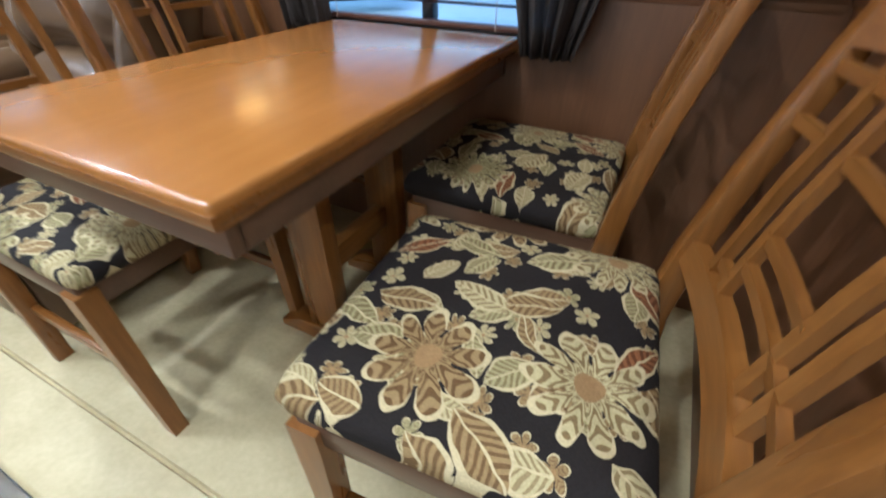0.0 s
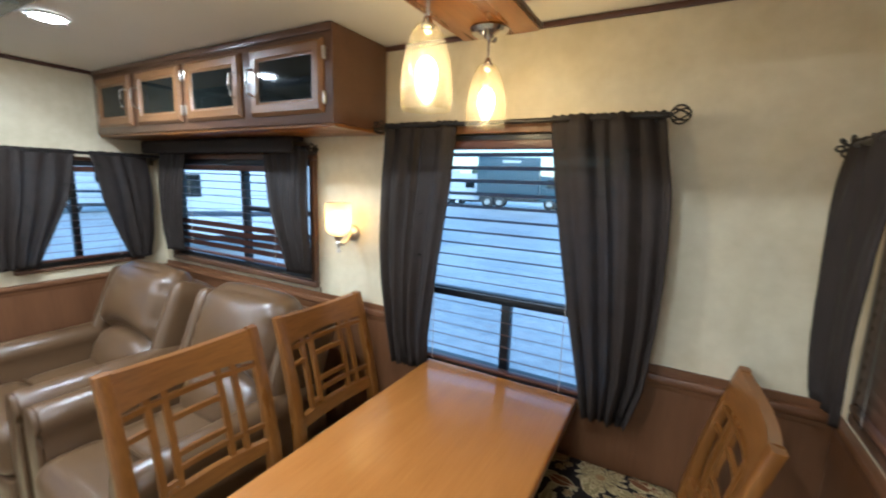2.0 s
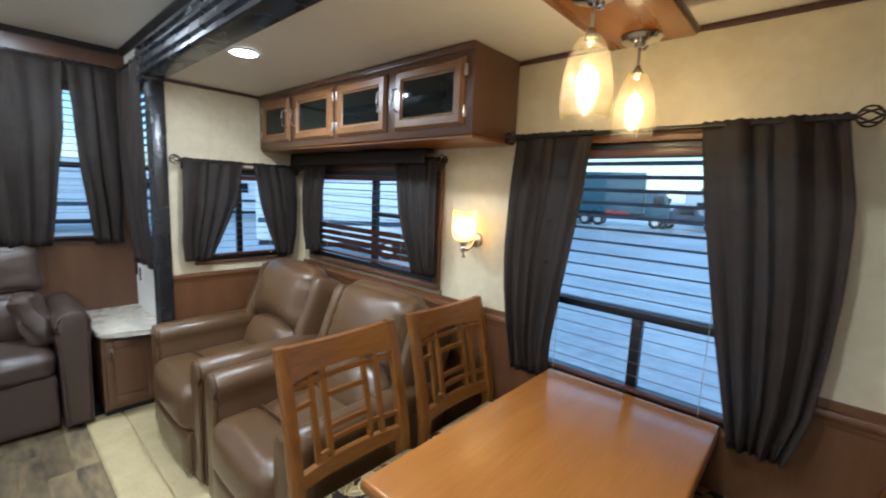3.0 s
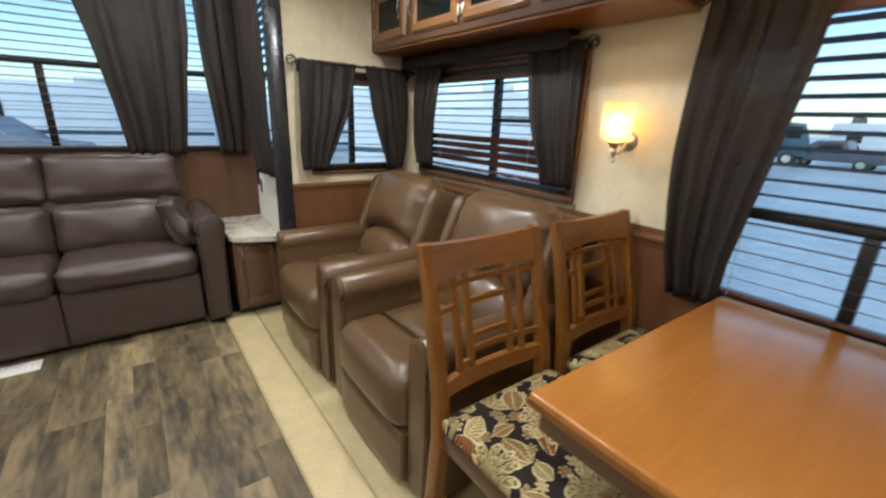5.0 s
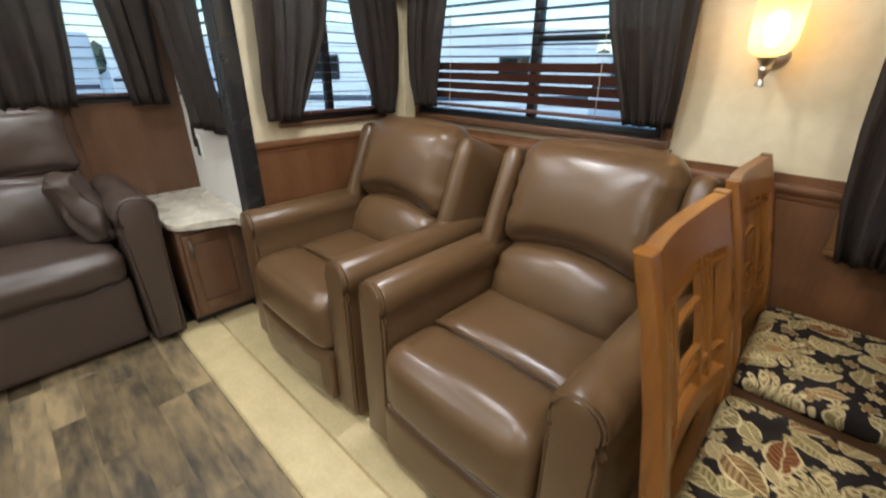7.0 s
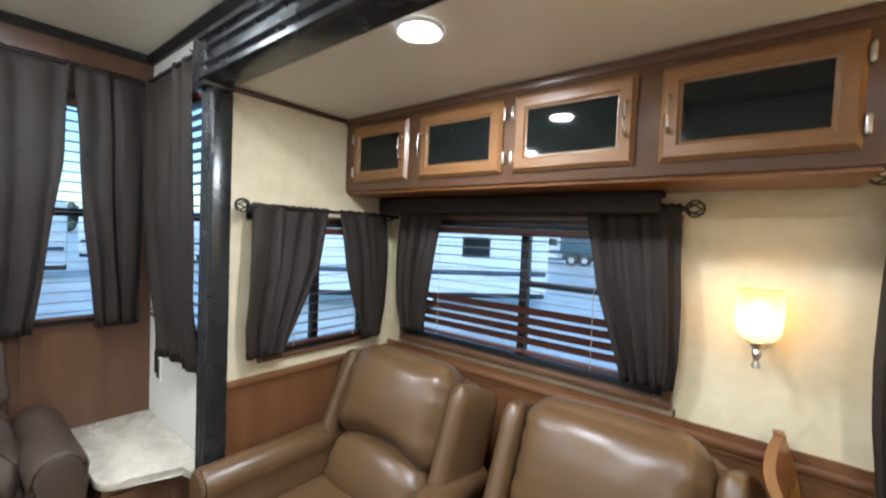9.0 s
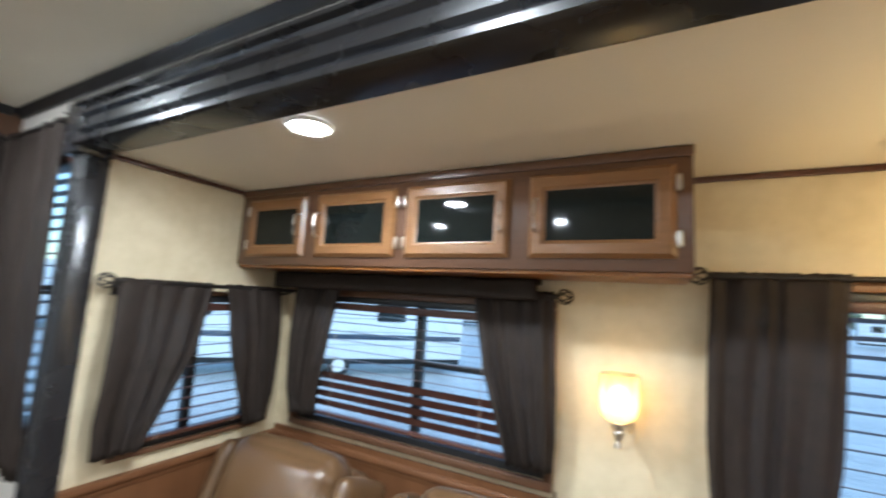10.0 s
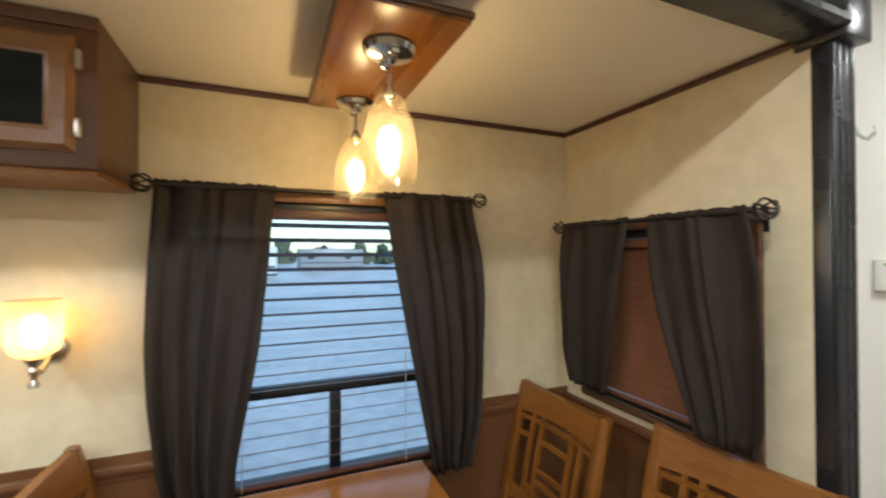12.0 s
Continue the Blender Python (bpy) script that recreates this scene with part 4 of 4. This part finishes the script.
# ---- sofa ----
sofa = thing("sofa", "dark brown leather sofa with rolled arms below the rear window", "sofa", (-2.62, -1.185, ZF))
L = M["leather_dark"]
for y in (-0.075, -1.525):
    pr = arm_profile(0.15, 0.70, 0.08)
    arm = part("arm", crumpled(prism([(y + p, q) for p, q in pr], "x", -0.43, 0.11, 0.014), y, 0.004), L, sofa)
    part("arm_front", prism([(y + p * 0.8, 0.05 + (q - 0.03) * 0.955) for p, q in pr], "x", 0.105, 0.128, 0.009), L, arm)
    edge = [(0.116, y + p * 0.87, 0.045 + (q - 0.03) * 0.966) for p, q in pr]
    part("piping", tube(edge[1:] + edge[:1], 0.006, 6), L, arm)
part("base", box((-0.44, -1.45, 0.02), (0.035, -0.15, 0.3), 0.01), L, sofa)
for k, (y0, y1) in enumerate(((-0.80, -0.15), (-1.45, -0.80))):
    part("front_panel", crumpled(pillow((0.0, y0 + 0.002, 0.03), (0.06, y1 - 0.002, 0.345), 0.02, (0.008, 0, 0), 10), k, 0.004), L, sofa)
    part("seat_cushion", crumpled(pillow((-0.42, y0 + 0.003, 0.325), (0.095, y1 - 0.003, 0.478), 0.055, (0.018, 0, 0.022), 16), k + 3, 0.008), L, sofa)
    lean = Matrix.Translation((-0.315, 0, 0.44)) @ Matrix.Rotation(radians(-10), 4, "Y")
    part("back_cushion", crumpled(pillow((-0.06, y0 + 0.004, 0.0), (0.085, y1 - 0.004, 0.30), 0.065, (0.045, 0, 0.012), 16, m=lean), k + 6, 0.012, 8), L, sofa)
    part("head_cushion", crumpled(pillow((-0.022, y0 + 0.004, 0.315), (0.065, y1 - 0.004, 0.57), 0.04, (0.03, 0, 0.016), 16, m=lean), k + 9, 0.014, 7), L, sofa)
part("backrest", box((-0.03, -1.44, 0.02), (0.005, -0.16, 0.5), 0.012, 3, m=lean), L, sofa)
roll = Matrix.Translation((-0.13, -0.212, 0.62)) @ Matrix.Rotation(radians(20), 4, "X") @ Matrix.Rotation(radians(-16), 4, "Y")
part("side_cushion", crumpled(pillow((-0.085, -0.055, -0.16), (0.085, 0.055, 0.17), 0.05, (0.015, 0.02, 0.01), 14, m=roll), 15, 0.022, 12), L, sofa, "slack crumpled leather end cushion")

# ---- corner counter ----
ctr = thing("corner_cabinet", "low brown wooden corner cabinet with one panelled door", "cabinet")
part("body", box((XR + 0.002, -1.15, ZF + 0.07), (-2.50, YS - 0.002, 0.508), 0.003), M["cab_z"], ctr)
part("toe_kick", box((XR + 0.002, -1.14, ZF), (-2.56, YS - 0.004, ZF + 0.07)), M["frame"], ctr)
door = part("door", box((-2.5, -1.096, 0.138), (-2.488, -0.938, 0.432), 0.003), M["cab_z"], ctr, "recessed door panel")
for lo, hi in (((-2.498, -1.135, 0.09), (-2.48, -1.096, 0.48)), ((-2.498, -0.938, 0.09), (-2.48, -0.90, 0.48))):
    part("stile", box(lo, hi, 0.003), M["cab_z"], door)
for lo, hi in (((-2.498, -1.095, 0.09), (-2.48, -0.939, 0.138)), ((-2.498, -1.095, 0.432), (-2.48, -0.939, 0.48))):
    part("rail", box(lo, hi, 0.003), M["cab_y"], door)
part("handle", tube([(-2.482, -1.11, 0.38), (-2.462, -1.11, 0.385), (-2.458, -1.11, 0.42), (-2.462, -1.11, 0.455), (-2.482, -1.11, 0.46)], 0.006, 8), M["nickel"], door, "satin nickel bow handle")
top = thing("countertop", "pale mottled stone-look countertop with a rounded corner", "countertop")
pts = [(XR + 0.002, -1.165), (-2.53, -1.165)] + [(-2.53 + 0.075 * math.sin(radians(a)), -1.09 - 0.075 * math.cos(radians(a))) for a in range(15, 91, 15)] + [(-2.405, YO - 0.052), (XL - 0.066, YO - 0.052), (XL - 0.066, YS - 0.002), (XR + 0.002, YS - 0.002)]
part("slab", prism(pts, "z", 0.508, 0.538, 0.006), M["counter"], top)

# ---- pendant board and lamps ----
board = thing("pendant_board", "brown wooden lamp board hung below the ceiling", "lamp mount")
part("plank", box((-0.079, -0.755, 1.880), (0.159, -0.205, 1.891), 0.004), M["oak_y"], board)
part("edge_moulding", box((-0.084, -0.760, 1.889), (0.164, -0.200, 1.902), 0.004), M["cab_y"], board, "dark moulded edge")
part("block", box((-0.03, -0.74, 1.90), (0.085, -0.22, ZC - 0.001), 0.003), M["cab_y"], board, "dark block against the ceiling")


def pendant(x, y, z):
    p = thing("pendant_lamp", "lit pendant lamp with amber frosted glass shade and chrome canopy", "lamp", (x, y, z), 0, "pendants over the table")
    part("canopy", lathe([(0.0001, 0), (0.052, 0), (0.055, -0.006), (0.048, -0.016), (0.018, -0.022), (0.012, -0.03), (0.0001, -0.03)], 28), M["chrome"], p, "chrome canopy")
    for s in (-1, 1):
        part("knob", lathe([(0.0001, -0.03), (0.009, -0.028), (0.012, -0.022), (0.009, -0.016), (0.0001, -0.014)], 12, m=Matrix.Translation((0, s * 0.034, 0))), M["chrome"], p)
    part("stem", tube([(0, 0, -0.028), (0, 0, -0.085)], 0.004, 8), M["chrome"], p)
    part("cap", lathe([(0.0001, -0.078), (0.008, -0.08), (0.011, -0.09), (0.017, -0.098), (0.014, -0.102), (0.0001, -0.102)], 20), M["chrome"], p)
    outer = [(0.016, -0.094), (0.026, -0.101), (0.036, -0.117), (0.045, -0.142), (0.053, -0.175), (0.0575, -0.207), (0.0585, -0.232), (0.057, -0.256), (0.0545, -0.272)]
    prof = outer + [(r - 0.0025, z) for r, z in outer[::-1]]
    part("shade", lathe(prof, 32), M["frost"], p, "amber frosted glass shade")
    part("bulb", lathe([(0.0001, -0.162), (0.011, -0.164), (0.018, -0.174), (0.0225, -0.19), (0.0225, -0.204), (0.017, -0.22), (0.0001, -0.23)], 16), M["bulb_bright"], p, "lit warm bulb")
    return p


pend = pendant(0.041, -0.614, 1.88)
copy_thing(pend, pose(0.037, -0.283, 1.88))

# ---- wall sconce ----
sc = thing("wall_sconce", "lit wall sconce with frosted glass cup on the cream wall", "lamp", (-0.716, 0, 1.225))
part("backplate", lathe([(0.0001, 0.022), (0.012, 0.021), (0.026, 0.016), (0.034, 0.010), (0.036, 0.004), (0.036, 0), (0.0001, 0)], 24, m=Matrix.Translation((0.004, 0, -0.015)) @ Matrix.Rotation(radians(90), 4, "X")), M["nickel"], sc, "round nickel backplate")
part("bracket", tube([(0.004, -0.018, -0.018), (0.002, -0.035, -0.045), (0, -0.06, -0.062), (0, -0.082, -0.056), (0, -0.092, -0.036)], 0.007, 10), M["nickel"], sc)
cup = Matrix.Translation((0, -0.092, -0.016))
part("socket", lathe([(0.0001, -0.078), (0.010, -0.076), (0.0105, -0.068), (0.005, -0.058), (0.009, -0.046), (0.0125, -0.034), (0.009, -0.026), (0.017, -0.012), (0.025, -0.004), (0.023, 0.0), (0.0001, 0.0)], 20, m=cup), M["nickel"], sc)
shell = [(0.016, 0.0), (0.034, 0.003), (0.046, 0.013), (0.0525, 0.03), (0.055, 0.055), (0.0555, 0.09), (0.055, 0.14)]
part("shade", lathe(shell + [(r - 0.0025, z + 0.003 * (k > 3)) for k, (r, z) in enumerate(shell[::-1])], 32, m=cup), M["milk"], sc, "frosted glass cup")
part("bulb", lathe([(0.0001, 0.02), (0.014, 0.025), (0.022, 0.05), (0.025, 0.07), (0.019, 0.095), (0.0001, 0.105)], 16, m=cup), M["bulb"], sc, "lit warm bulb")

# ---- ceiling lights ----


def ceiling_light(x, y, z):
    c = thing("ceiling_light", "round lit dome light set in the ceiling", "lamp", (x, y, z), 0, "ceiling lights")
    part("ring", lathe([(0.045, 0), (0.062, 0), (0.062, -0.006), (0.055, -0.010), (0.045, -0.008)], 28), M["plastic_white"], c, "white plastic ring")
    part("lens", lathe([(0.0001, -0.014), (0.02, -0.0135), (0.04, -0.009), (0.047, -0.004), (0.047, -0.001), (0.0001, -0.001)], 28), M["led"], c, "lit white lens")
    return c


lamp = ceiling_light(-1.41, -0.76, ZC - 0.001)
# unseen but for the first; x 1.75 added to brighten the white wall
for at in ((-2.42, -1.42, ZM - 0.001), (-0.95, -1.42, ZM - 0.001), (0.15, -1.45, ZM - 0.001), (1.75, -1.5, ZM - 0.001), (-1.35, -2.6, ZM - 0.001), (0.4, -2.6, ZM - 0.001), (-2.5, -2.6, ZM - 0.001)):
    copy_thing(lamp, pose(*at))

# ---- small fixtures ----
part("rear_panel", box((XR, -1.3, 0.538), (XR + 0.006, YS - 0.002, 0.985)), M["cab_z"], wall_r)
out = thing("wall_outlet", "black outlet with a white plate on the white wall", "outlet")
part("plate", box((-2.965, YS - 0.006, 0.715), (-2.895, YS - 0.0005, 0.835), 0.002), M["plastic_white"], out)
part("socket", box((-2.95, YS - 0.009, 0.73), (-2.91, YS - 0.005, 0.82), 0.003), M["rubber"], out, "black socket")
vent = thing("floor_vent", "pale metal floor vent beside the sofa", "vent", (-2.50, -2.19, ZF))
part("frame", box((-0.055, -0.15, 0), (0.055, 0.09, 0.005), 0.002), M["plastic_white"], vent)
for k in range(9):
    part("louvre", box((-0.042, -0.13 + k * 0.024, 0.005), (0.042, -0.113 + k * 0.024, 0.008), 0.001), M["plastic_white"], vent)

wand = thing("blind_wand", "black blind wand hanging beside the rear curtain", "wand", (-2.80, YS, 0))
part("stick", tube([(0, -0.052, 0.84), (0, -0.052, 1.97)], 0.005, 8), M["iron"], wand)
part("grip", tube([(0, -0.052, 0.80), (0, -0.052, 0.90)], 0.008, 8), M["iron"], wand)
hook = thing("wall_hook", "small white plastic hook on the white wall", "hook", (1.215, YS, 1.79))
part("plate", box((-0.012, -0.006, -0.05), (0.012, 0, 0.06), 0.003), M["plastic_white"], hook)
part("prong", tube([(0, -0.004, 0.0), (0, -0.018, -0.03), (0, -0.032, -0.04), (0, -0.042, -0.03), (0, -0.045, -0.01)], 0.006, 8), M["plastic_white"], hook)

ctl = thing("wall_control", "small white control box with a green stripe", "control", (1.35, YS, 1.40))
part("case", box((-0.04, -0.022, -0.04), (0.045, 0, 0.045), 0.005), M["plastic_white"], ctl)
part("stripe", box((-0.038, -0.0235, 0.026), (0.043, -0.021, 0.034)), M["green"], ctl, "green stripe")

# ---- planks ----
rnd = random.Random(7)
PW = 0.098
row_y = -1.238
pool = {}
while row_y - PW > YB - 0.02:
    x = XR
    first_cut = rnd.choice((0.16, 0.29, 0.42, 0.55))
    while x < XF - 0.02:
        ln = min(first_cut or rnd.choice((0.42, 0.55, 0.68, 0.8)), round(XF - x, 3))
        first_cut = 0
        if ln not in pool:
            bm = box((0, -PW, -0.006), (ln, 0, 0), 0.0)
            for v in bm.verts:
                if v.co.z > -0.001:
                    v.co.x += 0.0003 if v.co.x < ln / 2 else -0.0003
                    v.co.y += 0.0003 if v.co.y < -PW / 2 else -0.0003
            me = bpy.data.meshes.new("plank")
            bm.to_mesh(me)
            bm.free()
            me.materials.append(M["plank"])
            pool[ln] = me
        shared("plank", pool[ln], main_floor, Matrix.Translation((x, row_y, ZF)))
        x += ln
    row_y -= PW

# ---- vehicles outside ----


def trailer(x, y, rz, length, skin, label):
    t = thing("travel_trailer", label, "trailer", (x, y, GROUND), rz)
    bm = prism([(-1.2, 0.55), (1.2, 0.55), (1.2, 2.9), (1.05, 3.1), (-1.05, 3.1), (-1.2, 2.9)], "x", -length / 2, length / 2, 0.12)
    part("body", bm, skin, t)
    for z in (0.95, 1.35, 1.75, 2.15, 2.55):
        part("seam", box((-length / 2 + 0.12, -1.207, z), (length / 2 - 0.12, 1.207, z + 0.018), 0.004), M["rv_grey"], t)
    for u in (-0.34, 0.24):
        for s in (-1, 1):
            y0, y1 = sorted((s * 1.2, s * 1.23))
            w = part("window", box((u * length - 0.45, y0, 1.7), (u * length + 0.45, y1, 2.35), 0.03), M["frame"], t, "dark tinted window")
            part("pane", box((u * length - 0.4, s * 1.232 - 0.004, 1.75), (u * length + 0.4, s * 1.232 + 0.004, 2.3)), M["dark_glass"], w)
    part("stripe", box((-length / 2 + 0.1, -1.21, 1.12), (length / 2 - 0.1, 1.21, 1.28), 0.006), M["truck_blue"], t, "dark blue side stripe")
    for s in (-1, 1):
        for u in (-0.05, 0.08):
            wh = part("wheel", lathe([(0.0001, -0.11), (0.3, -0.11), (0.34, -0.08), (0.34, 0.08), (0.3, 0.11), (0.0001, 0.11)], 24, m=pose(u * length, s * 1.05, 0.34, 90)), M["rubber"], t)
            part("rim", lathe([(0.0001, -0.12), (0.18, -0.12), (0.19, 0.12), (0.0001, 0.12)], 18, m=pose(u * length, s * 1.05, 0.34, 90)), M["plastic_white"], wh)
    part("roof_unit", box((-0.5, -0.35, 3.1), (0.5, 0.35, 3.4), 0.08), M["plastic_white"], t)
    part("chassis", box((-length / 2, -0.9, 0.34), (length / 2, 0.9, 0.56), 0.02), M["frame"], t)
    return t


def truck(x, y, rz, paint, label):
    t = thing("pickup_truck", label, "truck", (x, y, GROUND), rz)
    side = [(-2.7, 0.5), (2.7, 0.5), (2.75, 1.0), (2.6, 1.15), (1.5, 1.22), (0.85, 1.85), (-0.7, 1.9), (-0.95, 1.25), (-2.7, 1.2)]
    part("body", prism(side, "y", -0.95, 0.95, 0.08), paint, t)
    for s in (-1, 1):
        part("side_window", box((-0.6, s * 0.95 - 0.01, 1.3), (0.7, s * 0.95 + 0.01, 1.75), 0.008), M["dark_glass"], t)
        part("tail_light", box((-2.74, s * 0.82 - 0.1, 0.85), (-2.69, s * 0.82 + 0.1, 1.15), 0.02), M["red_lens"], t, "red tail light")
        for u in (-1.7, 1.75):
            wh = part("wheel", lathe([(0.0001, -0.13), (0.34, -0.13), (0.4, -0.09), (0.4, 0.09), (0.34, 0.13), (0.0001, 0.13)], 24, m=pose(u, s * 0.86, 0.4, 90)), M["rubber"], t)
            part("rim", lathe([(0.0001, -0.14), (0.22, -0.14), (0.22, 0.14), (0.0001, 0.14)], 18, m=pose(u, s * 0.86, 0.4, 90)), M["nickel"], wh)
    return t


def lorry(x, y, rz):
    t = thing("box_lorry", "dark teal box lorry parked across the lot", "lorry", (x, y, GROUND), rz)
    part("box", box((-3.6, -1.2, 1.2), (2.0, 1.2, 4.6), 0.06), M["teal"], t)
    part("cab", prism([(2.1, 0.7), (4.0, 0.7), (4.05, 1.7), (3.6, 2.9), (2.1, 3.0)], "y", -1.15, 1.15, 0.08), M["teal"], t)
    part("chassis", box((-3.5, -0.5, 0.6), (3.9, 0.5, 1.2), 0.03), M["frame"], t)
    part("roof_sign", box((-1.3, -1.23, 4.1), (0.3, -1.2, 4.3), 0.01), M["plastic_white"], t)
    for s in (-1, 1):
        part("bumper_light", box((-0.9, s * 1.21 - 0.02, 1.05), (0.9, s * 1.21 + 0.02, 1.3), 0.01), M["red_lens"], t, "red side panel")
        part("side_window", box((2.7, s * 1.15 - 0.01, 1.9), (3.5, s * 1.15 + 0.01, 2.7), 0.008), M["dark_glass"], t)
        for u in (-2.6, -1.5, 3.0):
            wh = part("wheel", lathe([(0.0001, -0.16), (0.42, -0.16), (0.5, -0.1), (0.5, 0.1), (0.42, 0.16), (0.0001, 0.16)], 24, m=pose(u, s * 1.0, 0.5, 90)), M["rubber"], t)
            part("rim", lathe([(0.0001, -0.17), (0.26, -0.17), (0.26, 0.17), (0.0001, 0.17)], 18, m=pose(u, s * 1.0, 0.5, 90)), M["nickel"], wh)
    return t


trailer(-10.6, 8.6, 47, 9.5, M["rv_white"], "white travel trailer with a dark stripe on the lot")
trailer(-19.5, 36.5, 12, 8.0, M["rv_white"], "white travel trailer seen far across the lot")
lorry(-12.6, 36.0, 14)
trailer(-4.0, 42.0, -4, 9.0, M["rv_white"], "white travel trailer seen far across the lot")
truck(-7.2, 37.0, 176, M["truck_blue"], "dark blue pickup truck parked on the gravel")
trailer(8.0, 60.0, 8, 9.0, M["rv_grey"], "grey travel trailer at the edge of the lot")
trailer(22.0, 58.0, -12, 9.0, M["rv_white"], "white travel trailer at the edge of the lot")
trailer(-24.0, -2.5, 84, 9.0, M["rv_white"], "white travel trailer parked behind the rear window")
trailer(-25.0, -13.0, 76, 8.5, M["rv_white"], "white travel trailer parked behind the rear window")
trailer(-29.0, 8.0, 70, 9.0, M["rv_white"], "white travel trailer parked behind the rear window")
truck(-17.0, -5.2, 80, M["rv_grey"], "grey pickup truck parked behind the rear window")

# far woods all round the lot
rnd = random.Random(21)
bm = bmesh.new()
for k in range(420):
    a = 2 * math.pi * rnd.random()
    r = rnd.uniform(95, 140)
    h = rnd.uniform(2.2, 5.5)
    for c in range(4):
        t = bmesh.new()
        bmesh.ops.create_icosphere(t, subdivisions=1, radius=1)
        off = Vector((rnd.uniform(-1, 1), rnd.uniform(-1, 1), rnd.uniform(0.15, 1.0) * h * 0.9))
        sz = rnd.uniform(0.18, 0.42) * h
        for v in t.verts:
            q = 1 + 0.6 * noise.noise(v.co * 2.9 + Vector((k, c, 0)))
            v.co = v.co * sz * q + off
        joined(bm, t, Matrix.Translation((r * math.cos(a), r * math.sin(a), GROUND)))
woods = link_mesh("far_woods", bm, M["leaf"])
tagged(woods, "dark far belt of trees round the lot", "woods", "", "stuff")
